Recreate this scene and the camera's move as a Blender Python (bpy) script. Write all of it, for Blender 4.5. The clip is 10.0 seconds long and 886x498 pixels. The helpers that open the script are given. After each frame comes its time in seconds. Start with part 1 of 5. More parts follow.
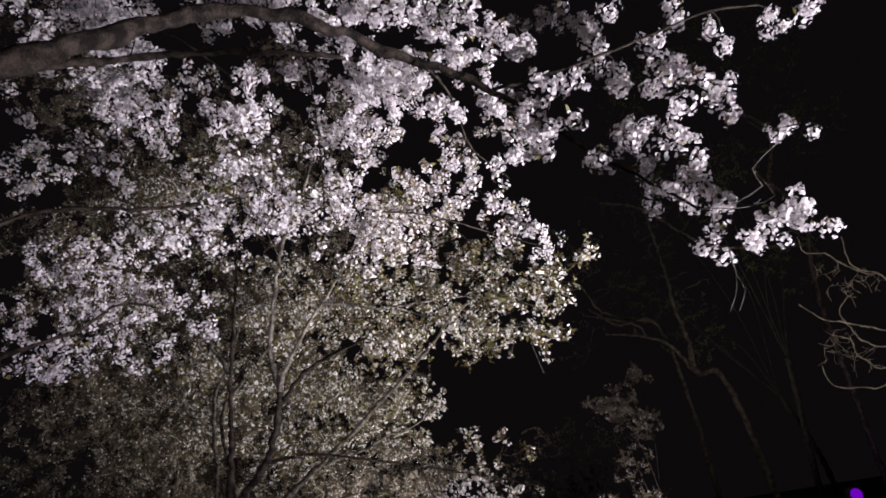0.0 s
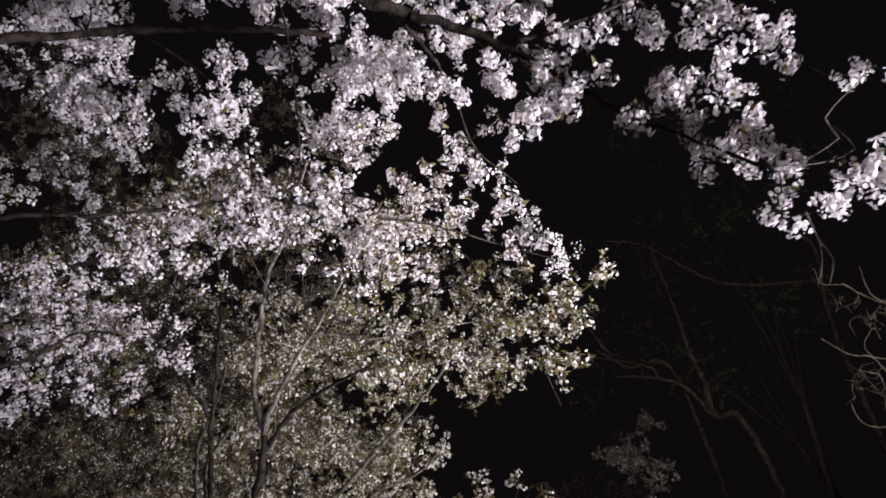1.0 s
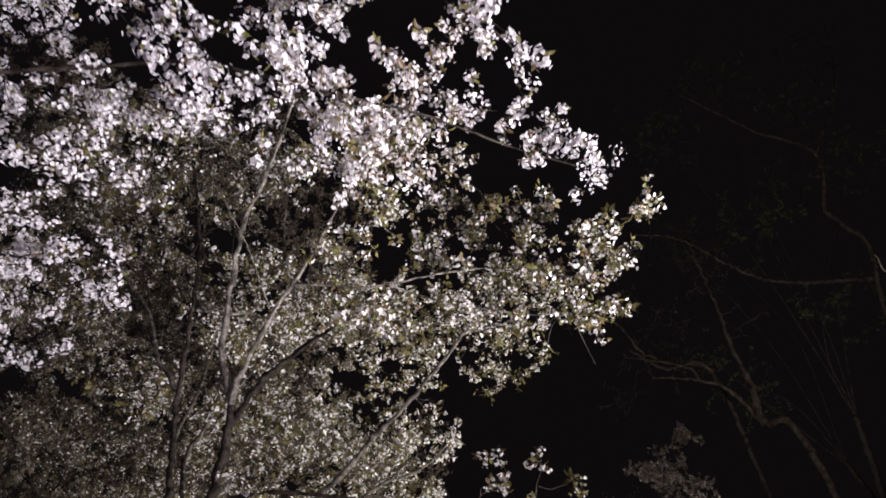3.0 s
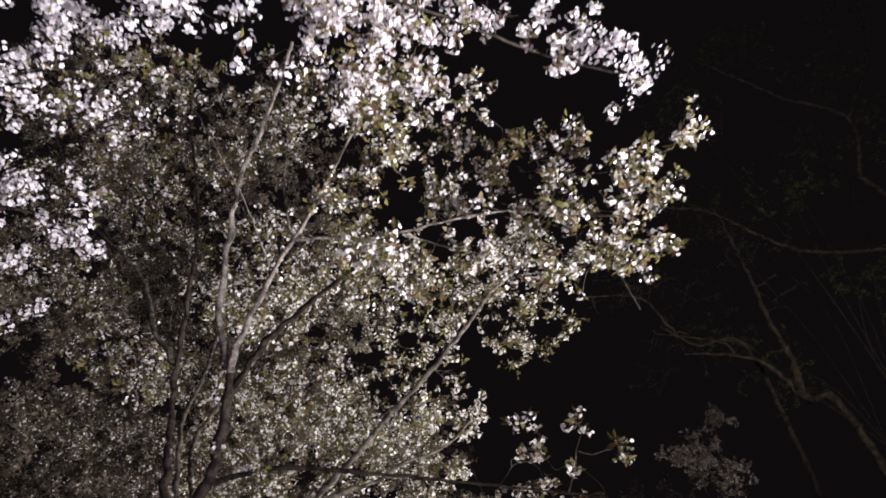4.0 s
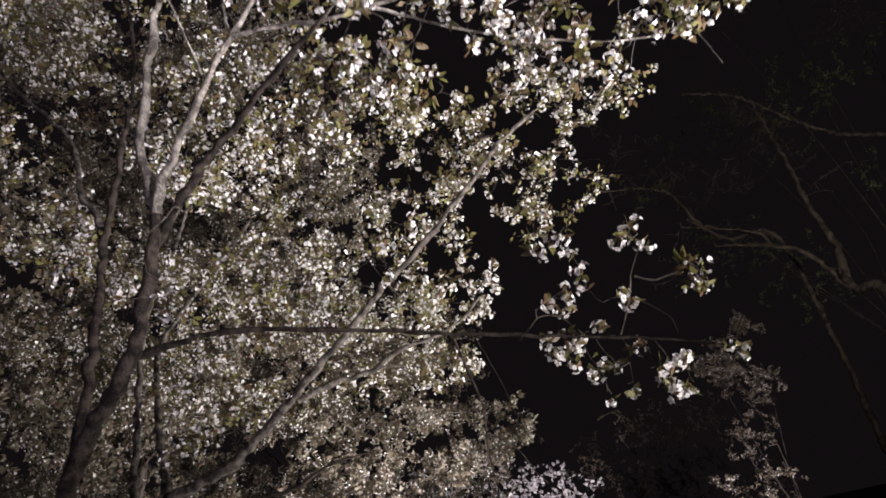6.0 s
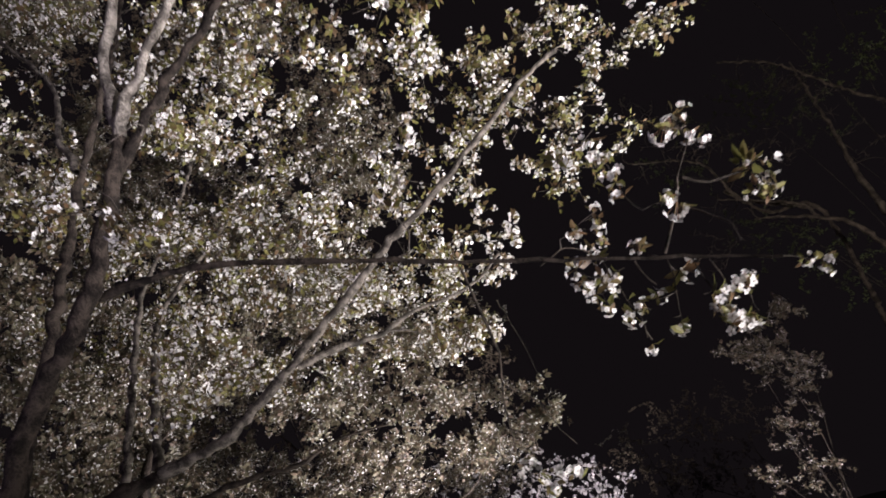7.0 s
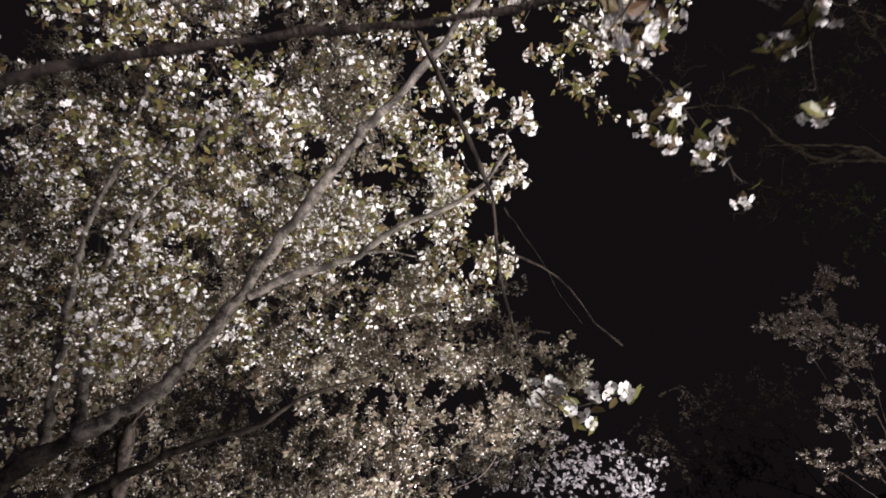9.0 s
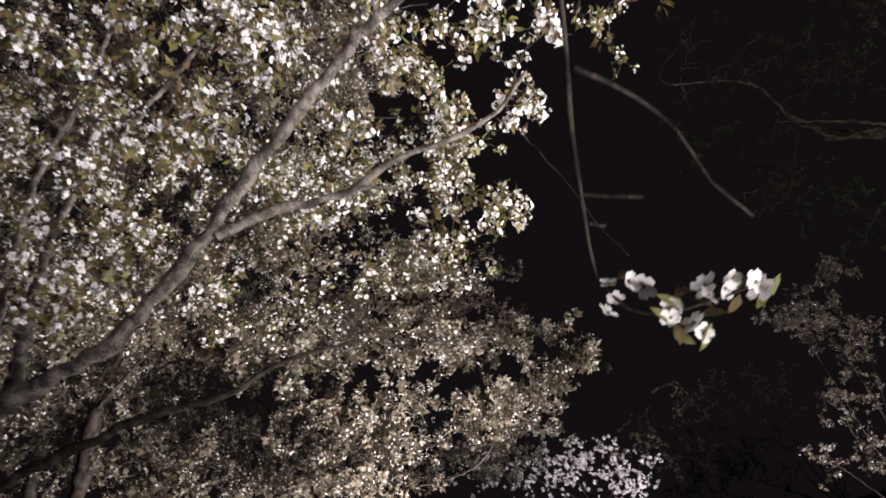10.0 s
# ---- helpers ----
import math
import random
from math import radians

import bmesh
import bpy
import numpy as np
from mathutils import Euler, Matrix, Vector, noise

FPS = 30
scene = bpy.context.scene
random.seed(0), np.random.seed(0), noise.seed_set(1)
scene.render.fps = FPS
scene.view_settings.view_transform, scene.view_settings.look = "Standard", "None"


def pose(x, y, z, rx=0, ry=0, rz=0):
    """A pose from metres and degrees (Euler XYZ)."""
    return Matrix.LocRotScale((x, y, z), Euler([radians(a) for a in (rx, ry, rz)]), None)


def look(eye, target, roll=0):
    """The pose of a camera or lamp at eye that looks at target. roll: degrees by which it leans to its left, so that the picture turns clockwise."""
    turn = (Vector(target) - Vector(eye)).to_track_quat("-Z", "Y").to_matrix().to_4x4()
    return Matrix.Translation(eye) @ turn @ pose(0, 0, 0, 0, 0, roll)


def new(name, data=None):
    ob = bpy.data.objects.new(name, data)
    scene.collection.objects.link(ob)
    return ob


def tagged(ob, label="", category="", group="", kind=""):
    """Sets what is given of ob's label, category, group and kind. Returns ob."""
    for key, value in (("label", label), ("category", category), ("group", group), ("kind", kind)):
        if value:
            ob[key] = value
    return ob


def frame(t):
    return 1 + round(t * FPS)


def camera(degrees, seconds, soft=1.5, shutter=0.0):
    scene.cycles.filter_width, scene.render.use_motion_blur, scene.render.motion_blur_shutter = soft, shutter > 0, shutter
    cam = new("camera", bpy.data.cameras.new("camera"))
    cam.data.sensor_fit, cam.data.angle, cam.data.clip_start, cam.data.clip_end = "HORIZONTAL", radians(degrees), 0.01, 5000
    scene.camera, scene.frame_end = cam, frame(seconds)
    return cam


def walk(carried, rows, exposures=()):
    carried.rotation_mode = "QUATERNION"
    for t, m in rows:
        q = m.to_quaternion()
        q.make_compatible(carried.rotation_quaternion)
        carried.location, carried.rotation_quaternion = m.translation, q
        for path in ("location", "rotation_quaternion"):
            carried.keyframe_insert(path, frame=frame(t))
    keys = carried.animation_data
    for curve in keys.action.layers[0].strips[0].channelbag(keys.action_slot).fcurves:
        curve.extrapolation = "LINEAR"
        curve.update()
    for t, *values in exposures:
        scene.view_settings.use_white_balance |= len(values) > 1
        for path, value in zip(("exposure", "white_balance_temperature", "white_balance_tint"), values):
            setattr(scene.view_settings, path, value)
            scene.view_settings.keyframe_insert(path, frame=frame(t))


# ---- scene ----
cam = camera(68.0, 10.0, soft=1.65, shutter=0.45)
PATH = [
    (0, (0.064, 0.002, 1.637), (0.052, 1.785, 2.545), 0.6),
    (0.5, (0.039, 0.384, 1.634), (0.03, 2.135, 2.599), 0.2),
    (1, (0.021, 0.79, 1.64), (0.016, 2.49, 2.694), -0.6),
    (1.5, (0.006, 1.197, 1.629), (0.006, 2.873, 2.721), -0.3),
    (2, (0.07, 1.605, 1.616), (0.047, 3.262, 2.734), 0.5),
    (2.5, (0.153, 1.964, 1.613), (0.075, 3.614, 2.742), 1.4),
    (2.7, (0.173, 2.1, 1.612), (0.096, 3.753, 2.736), 1.2),
    (3.8, (0.149, 2.882, 1.618), (0.035, 4.544, 2.725), 0.6),
    (4, (0.127, 3.055, 1.617), (-0.004, 4.716, 2.724), 0.3),
    (4.5, (0.04, 3.461, 1.614), (-0.113, 5.14, 2.69), -0.6),
    (5, (-0.01, 3.89, 1.619), (-0.14, 5.595, 2.656), -1.6),
    (5.5, (0.02, 4.293, 1.609), (-0.122, 6.018, 2.611), -1.7),
    (5.7, (0.033, 4.445, 1.606), (-0.116, 6.192, 2.567), -1.7),
    (6.8, (0.072, 5.187, 1.515), (-0.137, 6.934, 2.466), -1.6),
    (7, (0.073, 5.346, 1.526), (-0.166, 7.09, 2.477), -1.1),
    (7.5, (0.098, 5.699, 1.51), (-0.169, 7.44, 2.457), -1.2),
    (8, (0.09, 6.045, 1.53), (-0.189, 7.788, 2.472), -0.9),
    (8.5, (0.078, 6.366, 1.548), (-0.209, 8.109, 2.486), -0.4),
    (9, (0.063, 6.7, 1.553), (-0.245, 8.44, 2.489), -0.7),
    (9.5, (-0.055, 7.037, 1.547), (-0.365, 8.777, 2.483), -0.5),
    (10, (-0.161, 7.386, 1.548), (-0.431, 9.133, 2.484), -0.6),
]
walk(cam, [(t, look(eye, target, roll)) for t, eye, target, roll in PATH],
     exposures=[(0, -0.45), (2.0, -0.45), (4.0, -0.2), (5.5, 0.0), (8.0, 0.14), (10, 0.18)])


# ---- night sky, floodlights, exposure ----
night = bpy.data.worlds.new("night_sky")
night.use_nodes = True
night.node_tree.nodes["Background"].inputs[0].default_value = (0.0052, 0.0040, 0.0048, 1)
night.node_tree.nodes["Background"].inputs[1].default_value = 1.0
scene.world = night


def floodlight(at, to, watts, cone, size=0.25, colour=(1.0, 0.96, 0.95), blend=0.6):
    data = bpy.data.lights.new("floodlight", "SPOT")
    data.energy, data.spot_size, data.spot_blend = watts, radians(cone), blend
    data.shadow_soft_size, data.color = size, colour
    lamp = new("floodlight", data)
    lamp.matrix_world = look(at, to)
    return lamp


# lamps stand low beside the path, out of view, and throw up into the crowns
floodlight((7.4, 2.2, 0.5), (0.0, 4.2, 6.9), 13200, 74, colour=(0.97, 0.91, 1.0), blend=1.0)
floodlight((7.0, 5.0, 0.5), (-0.4, 8.6, 6.8), 8000, 68, colour=(1.0, 0.95, 0.97), blend=1.0)
floodlight((4.6, 11.5, 0.5), (-2.2, 11.8, 7.6), 5000, 84, colour=(1.0, 0.96, 0.93), blend=1.0)
floodlight((5.0, 16.0, 0.4), (-1.8, 18.0, 5.4), 2900, 95, colour=(1.0, 0.95, 0.99), blend=1.0)
floodlight((4.0, 24.0, 0.4), (1.2, 28.6, 5.0), 5600, 72, colour=(1.0, 0.94, 0.97), blend=1.0)
# made-up uplight, added to brighten the trees at the back left
floodlight((0.3, 14.6, 0.3), (-6.0, 16.0, 5.4), 4300, 104, colour=(1.0, 0.93, 0.97), blend=1.0)
floodlight((-5.0, 5.0, 0.4), (-3.6, 7.0, 5.0), 150, 110, colour=(0.66, 0.52, 1.0))
# two more made-up lamps, which lift the bank's bare trees and its flowering tree
floodlight((3.0, 3.0, 0.4), (9.0, 17.0, 13.5), 5800, 66, colour=(1.0, 0.86, 0.78), blend=1.0)
floodlight((5.0, 19.6, 0.4), (6.8, 23.2, 6.2), 2900, 80, colour=(1.0, 0.92, 0.97), blend=1.0)
# violet light of the made-up lamp on the bank
floodlight((9.5, 15.9, 4.3), (9.9, 18.5, 5.6), 60, 120, size=0.1, colour=(0.3, 0.0, 1.0), blend=1.0)
# two added fill lights: behind the start of the walk, and at the path's edge
floodlight((-0.5, -6.0, 4.2), (-1.8, 9.0, 4.5), 200, 70, size=0.5, colour=(1.0, 0.90, 0.84), blend=1.0)
# this one only brightens the flowers of the low bough
floodlight((1.1, 6.7, 0.25), (0.1, 8.66, 2.1), 430, 40, size=0.08, colour=(1.0, 0.95, 0.96), blend=1.0)


# ---- materials ----
def material(name):
    m = bpy.data.materials.new(name)
    m.use_nodes = True
    return m, m.node_tree.nodes, m.node_tree.links, m.node_tree.nodes["Principled BSDF"]


def ramp(nodes, stops):
    r = nodes.new("ShaderNodeValToRGB")
    while len(r.color_ramp.elements) < len(stops):
        r.color_ramp.elements.new(0.5)
    for e, (p, c) in zip(r.color_ramp.elements, stops):
        e.position, e.color = p, (*c, 1)
    return r


def thin_leaf(name, stops, rough, glow_through):
    """A thin petal or leaf: each piece has its own tint, with faint veins, and some light comes through."""
    m, nodes, links, bsdf = material(name)
    geo = nodes.new("ShaderNodeNewGeometry")
    info = nodes.new("ShaderNodeObjectInfo")
    add = nodes.new("ShaderNodeMath")
    add.operation = "ADD"
    links.new(geo.outputs["Random Per Island"], add.inputs[0])
    links.new(info.outputs["Random"], add.inputs[1])
    fract = nodes.new("ShaderNodeMath")
    fract.operation = "FRACT"
    links.new(add.outputs[0], fract.inputs[0])
    col = ramp(nodes, stops)
    links.new(fract.outputs[0], col.inputs[0])
    tex = nodes.new("ShaderNodeTexCoord")
    fine = nodes.new("ShaderNodeTexNoise")
    fine.inputs["Scale"].default_value = 160
    fine.inputs["Detail"].default_value = 4
    links.new(tex.outputs["Object"], fine.inputs["Vector"])
    mix = nodes.new("ShaderNodeMix")
    mix.data_type, mix.blend_type = "RGBA", "MULTIPLY"
    mix.inputs[0].default_value = 0.25
    links.new(col.outputs[0], mix.inputs[6])
    links.new(fine.outputs[0], mix.inputs[7])
    links.new(mix.outputs[2], bsdf.inputs["Base Color"])
    bsdf.inputs["Roughness"].default_value = rough
    bsdf.inputs["Specular IOR Level"].default_value = 0.3
    through_leaf = nodes.new("ShaderNodeBsdfTranslucent")
    links.new(mix.outputs[2], through_leaf.inputs[0])
    both = nodes.new("ShaderNodeMixShader")
    both.inputs[0].default_value = glow_through
    links.new(bsdf.outputs[0], both.inputs[1])
    links.new(through_leaf.outputs[0], both.inputs[2])
    links.new(both.outputs[0], nodes["Material Output"].inputs[0])
    return m


def bark_material(name, dark, light, scale):
    m, nodes, links, bsdf = material(name)
    tex = nodes.new("ShaderNodeTexCoord")
    big = nodes.new("ShaderNodeTexNoise")
    big.inputs["Scale"].default_value = scale
    big.inputs["Detail"].default_value = 8
    links.new(tex.outputs["Object"], big.inputs["Vector"])
    rings = nodes.new("ShaderNodeTexNoise")
    rings.inputs["Scale"].default_value = scale * 7
    rings.inputs["Detail"].default_value = 5
    links.new(tex.outputs["Object"], rings.inputs["Vector"])
    mix = nodes.new("ShaderNodeMath")
    mix.operation = "MULTIPLY_ADD"
    mix.inputs[1].default_value = 0.45
    links.new(rings.outputs[0], mix.inputs[0])
    links.new(big.outputs[0], mix.inputs[2])
    col = ramp(nodes, [(0.6, dark), (0.72, tuple(0.45 * (a + b) for a, b in zip(dark, light))), (0.84, light)])
    links.new(mix.outputs[0], col.inputs[0])
    links.new(col.outputs[0], bsdf.inputs["Base Color"])
    bump = nodes.new("ShaderNodeBump")
    bump.inputs["Strength"].default_value = 1.0
    bump.inputs["Distance"].default_value = 0.02
    links.new(mix.outputs[0], bump.inputs["Height"])
    links.new(bump.outputs[0], bsdf.inputs["Normal"])
    bsdf.inputs["Roughness"].default_value = 0.85
    bsdf.inputs["Specular IOR Level"].default_value = 0.15
    return m


PETAL_PINK = thin_leaf("petal_pale_pink", [(0.0, (0.85, 0.79, 0.82)), (0.5, (0.89, 0.86, 0.87)), (1.0, (0.80, 0.72, 0.76))], 0.6, 0.28)
PETAL_WHITE = thin_leaf("petal_white", [(0.0, (0.80, 0.76, 0.74)), (0.5, (0.88, 0.86, 0.84)), (1.0, (0.70, 0.65, 0.63))], 0.6, 0.22)
LEAF = thin_leaf("young_leaf", [(0.0, (0.12, 0.12, 0.035)), (0.35, (0.17, 0.155, 0.05)), (0.65, (0.13, 0.095, 0.045)), (1.0, (0.13, 0.075, 0.04))], 0.45, 0.32)
BROWN_LEAF = thin_leaf("dry_brown_leaf", [(0.0, (0.10, 0.075, 0.05)), (0.5, (0.15, 0.115, 0.085)), (1.0, (0.08, 0.065, 0.045))], 0.7, 0.2)
BRONZE_LEAF = thin_leaf("bronze_young_leaf", [(0.0, (0.09, 0.085, 0.05)), (0.4, (0.12, 0.10, 0.065)), (0.7, (0.11, 0.075, 0.055)), (1.0, (0.08, 0.075, 0.05))], 0.5, 0.25)
EVERGREEN = thin_leaf("evergreen_leaf", [(0.0, (0.04, 0.06, 0.02)), (1.0, (0.08, 0.09, 0.03))], 0.5, 0.2)
STALK = thin_leaf("flower_stalk", [(0.0, (0.18, 0.17, 0.05)), (1.0, (0.22, 0.10, 0.06))], 0.6, 0.1)
# one cherry bark in three tones: on trunks and low boughs shade is painted in
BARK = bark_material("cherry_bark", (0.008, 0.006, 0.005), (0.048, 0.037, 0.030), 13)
# brightest copy, for upper limbs: the lamps' light is put into the colour
BRIGHT_LIT_BARK = bark_material("brightly_lit_cherry_bark", (0.06, 0.052, 0.045), (0.26, 0.23, 0.2), 13)
# weaker lit copy, between the two
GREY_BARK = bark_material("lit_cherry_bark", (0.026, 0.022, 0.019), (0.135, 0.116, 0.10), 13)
# bare bark lightened in place of a lamp on the twiggy tree
LIT_BARE_BARK = bark_material("lit_bare_bark", (0.13, 0.115, 0.095), (0.38, 0.34, 0.29), 9)
# bark with shade put into its colour, so trunks on the bank stay dim
SHADE_BARK = bark_material("shaded_bark", (0.012, 0.010, 0.008), (0.05, 0.042, 0.034), 9)
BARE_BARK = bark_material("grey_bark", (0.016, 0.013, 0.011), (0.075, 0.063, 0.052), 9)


def ground_material():
    m, nodes, links, bsdf = material("leaf_litter")
    tex = nodes.new("ShaderNodeTexCoord")
    n1 = nodes.new("ShaderNodeTexNoise")
    n1.inputs["Scale"].default_value = 0.6
    n1.inputs["Detail"].default_value = 10
    links.new(tex.outputs["Object"], n1.inputs["Vector"])
    n2 = nodes.new("ShaderNodeTexVoronoi")
    n2.inputs["Scale"].default_value = 14
    links.new(tex.outputs["Object"], n2.inputs["Vector"])
    add = nodes.new("ShaderNodeMath")
    add.operation = "MULTIPLY_ADD"
    add.inputs[1].default_value = 0.35
    links.new(n2.outputs["Distance"], add.inputs[0])
    links.new(n1.outputs[0], add.inputs[2])
    col = ramp(nodes, [(0.35, (0.035, 0.028, 0.018)), (0.6, (0.08, 0.06, 0.035)), (0.9, (0.06, 0.075, 0.03))])
    links.new(add.outputs[0], col.inputs[0])
    links.new(col.outputs[0], bsdf.inputs["Base Color"])
    bump = nodes.new("ShaderNodeBump")
    bump.inputs["Distance"].default_value = 0.05
    links.new(add.outputs[0], bump.inputs["Height"])
    links.new(bump.outputs[0], bsdf.inputs["Normal"])
    bsdf.inputs["Roughness"].default_value = 0.95
    return m


GROUND = ground_material()


# ---- the ground: level under the path, a wooded bank rising on the far side ----
def smooth(a):
    a = min(1.0, max(0.0, a))
    return a * a * (3 - 2 * a)


def height(x, y):
    bank = 9.0 * smooth((x - 7.0) / 26.0) + 2.5 * smooth((y - 45.0) / 60.0)
    return bank + (0.5 * noise.noise((x * 0.16, y * 0.16, 3.1)) * smooth((abs(x - 1) - 4) / 6) if abs(x) < 80 else 0)


def build_ground():
    steps = [s for s in range(-30, 31, 1)]
    def reach(i):
        return i if abs(i) < 24 else math.copysign(24 + (abs(i) - 24) ** 3 * 4.0, i)
    xs = [reach(i) for i in steps]
    ys = [reach(i) + 14 for i in steps]
    verts = [(x, y, height(x, y)) for y in ys for x in xs]
    n = len(xs)
    faces = [(j * n + i, j * n + i + 1, (j + 1) * n + i + 1, (j + 1) * n + i) for j in range(n - 1) for i in range(n - 1)]
    me = bpy.data.meshes.new("ground")
    me.from_pydata(verts, [], faces)
    me.polygons.foreach_set("use_smooth", [True] * len(faces))
    me.materials.append(GROUND)
    tagged(new("ground", me), "dark leaf-littered ground rising to a bank", "ground", kind="structure")


build_ground()


# ---- mesh tools: everything is gathered as triangles ----
class Heap:
    def __init__(self):
        self.v, self.f, self.m, self.n = [], [], [], 0

    def add(self, v, f, m):
        self.v.append(v)
        self.f.append(f + self.n)
        self.m.append(m)
        self.n += len(v)

    def mesh(self, name, mats, shade=False):
        me = bpy.data.meshes.new(name)
        v, f, m = np.concatenate(self.v), np.concatenate(self.f), np.concatenate(self.m)
        me.vertices.add(len(v))
        me.vertices.foreach_set("co", v.astype(np.float32).ravel())
        me.loops.add(3 * len(f))
        me.loops.foreach_set("vertex_index", f.astype(np.int32).ravel())
        me.polygons.add(len(f))
        me.polygons.foreach_set("loop_start", np.arange(0, 3 * len(f), 3, dtype=np.int32))
        me.polygons.foreach_set("material_index", m.astype(np.int32))
        me.polygons.foreach_set("use_smooth", np.full(len(f), shade))
        for mat in mats:
            me.materials.append(mat)
        me.update(calc_edges=True)
        return me


def tube(pts, radii, sides, mat=0, seed_turn=0.0):
    """A tapering round stem along the points, closed to a point at its end."""
    pts = np.asarray(pts, float)
    tang = np.gradient(pts, axis=0)
    tang /= np.linalg.norm(tang, axis=1)[:, None] + 1e-9
    ref = np.array([0.31, 0.17, 0.94]) if abs(tang[0][2]) < 0.85 else np.array([0.95, 0.2, 0.1])
    a = np.cross(tang, ref)
    a /= np.linalg.norm(a, axis=1)[:, None] + 1e-9
    b = np.cross(tang, a)
    ang = np.arange(sides) / sides * 2 * np.pi + seed_turn
    ring = a[:, None, :] * np.cos(ang)[None, :, None] + b[:, None, :] * np.sin(ang)[None, :, None]
    v = (pts[:, None, :] + ring * np.asarray(radii)[:, None, None]).reshape(-1, 3)
    k = len(pts)
    i = np.arange(k - 1)[:, None] * sides
    j = np.arange(sides)[None, :]
    p, q = (i + j).ravel(), (i + (j + 1) % sides).ravel()
    f = np.concatenate([np.stack([p, q, q + sides], 1), np.stack([p, q + sides, p + sides], 1)])
    v = np.concatenate([v, pts[-1:] + tang[-1:] * radii[-1]])
    last = (k - 1) * sides
    cap = np.array([(last + s, last + (s + 1) % sides, len(v) - 1) for s in range(sides)])
    f = np.concatenate([f, cap])
    return v, f, np.full(len(f), mat)


def curve_through(pts, step):
    """A smooth line through a few points."""
    p = np.asarray(pts, float)
    p = np.concatenate([p[:1] * 2 - p[1:2], p, p[-1:] * 2 - p[-2:-1]])
    out = []
    for a, b, c, d in zip(p[:-3], p[1:-2], p[2:-1], p[3:]):
        n = max(2, int(np.linalg.norm(c - b) / step))
        for t in np.arange(n) / n:
            out.append(0.5 * (2 * b + (c - a) * t + (2 * a - 5 * b + 4 * c - d) * t * t + (3 * b - a - 3 * c + d) * t ** 3))
    out.append(p[-2])
    return np.array(out)


def facing(z):
    """A frame whose third axis is z."""
    z = z / (np.linalg.norm(z) + 1e-9)
    x = np.cross(z, (0.2, 0.9, 0.35) if abs(z[1]) < 0.8 else (1, 0, 0.1))
    x /= np.linalg.norm(x)
    return np.stack([x, np.cross(z, x), z], 1)


# ---- flowers, leaves and their clusters ----
def far_flower(rng, size):
    """A flower seen from far off: five pointed petals round a sunk middle."""
    a = np.arange(5) * 2 * np.pi / 5 + rng.uniform(0, 6)
    r, lift = size * 0.5 * rng.uniform(0.75, 1.15, 5), size * rng.uniform(0.02, 0.3, 5)
    tip = np.stack([r * np.cos(a), r * np.sin(a), lift], 1)
    w = 0.42
    lo = np.stack([0.62 * r * np.cos(a - w), 0.62 * r * np.sin(a - w), 0.5 * lift], 1)
    hi = np.stack([0.62 * r * np.cos(a + w), 0.62 * r * np.sin(a + w), 0.5 * lift], 1)
    v = np.concatenate([tip, lo, hi, [(0, 0, -0.08 * size)]])
    k = np.arange(5)
    f = np.concatenate([np.stack([k + 5, k, k + 10], 1), np.stack([k + 5, k + 10, 0 * k + 15], 1)])
    return v, f, np.zeros(10, int)


def flower(rng, size, fine, eye=True, broad=0.24):
    """Five notched petals round a small eye; z is where it faces. Petals 0, eye 2."""
    h = Heap()
    cup = rng.uniform(0.05, 0.5)
    for k in range(5):
        a = k * 2 * np.pi / 5 + rng.normal(0, 0.08)
        w, length, lift = size * broad * rng.uniform(0.85, 1.1), size * 0.5 * rng.uniform(0.9, 1.1), cup + rng.normal(0, 0.12)
        if fine:
            prof = np.array([(0.06, 0, 0), (0.5, -0.95, 0.06), (0.5, 0.95, 0.06), (0.5, 0, -0.02), (0.9, -0.66, 0.05), (0.9, 0.66, 0.05), (0.9, 0, 0.0)])
            f = np.array([(0, 3, 1), (0, 2, 3), (1, 3, 6), (1, 6, 4), (3, 2, 6), (2, 5, 6)])
        else:
            prof = np.array([(0.06, 0, 0), (0.55, -0.95, 0.06), (0.62, 0.95, 0.06), (0.97, -0.35, 0), (0.92, 0.5, 0.02)])
            f = np.array([(0, 2, 1), (1, 2, 3), (2, 4, 3)])
        r = prof[:, 0] * length
        v = np.stack([r * np.cos(lift), prof[:, 1] * w, r * np.sin(lift) * (0.6 + 0.4 * prof[:, 0]) + prof[:, 2] * size * 0.5], 1)
        c, s = np.cos(a), np.sin(a)
        v = v @ np.array([(c, s, 0), (-s, c, 0), (0, 0, 1)])
        h.add(v, f, np.zeros(len(f), int))
    if fine and eye:
        a = np.arange(5) * 2 * np.pi / 5
        v = np.concatenate([np.stack([np.cos(a), np.sin(a), 0 * a + 1.4], 1) * size * 0.07, [(0, 0, size * 0.03)]])
        h.add(v, np.array([(k, (k + 1) % 5, 5) for k in range(5)]), np.full(5, 2))
    return np.concatenate(h.v), np.concatenate(h.f), np.concatenate(h.m)


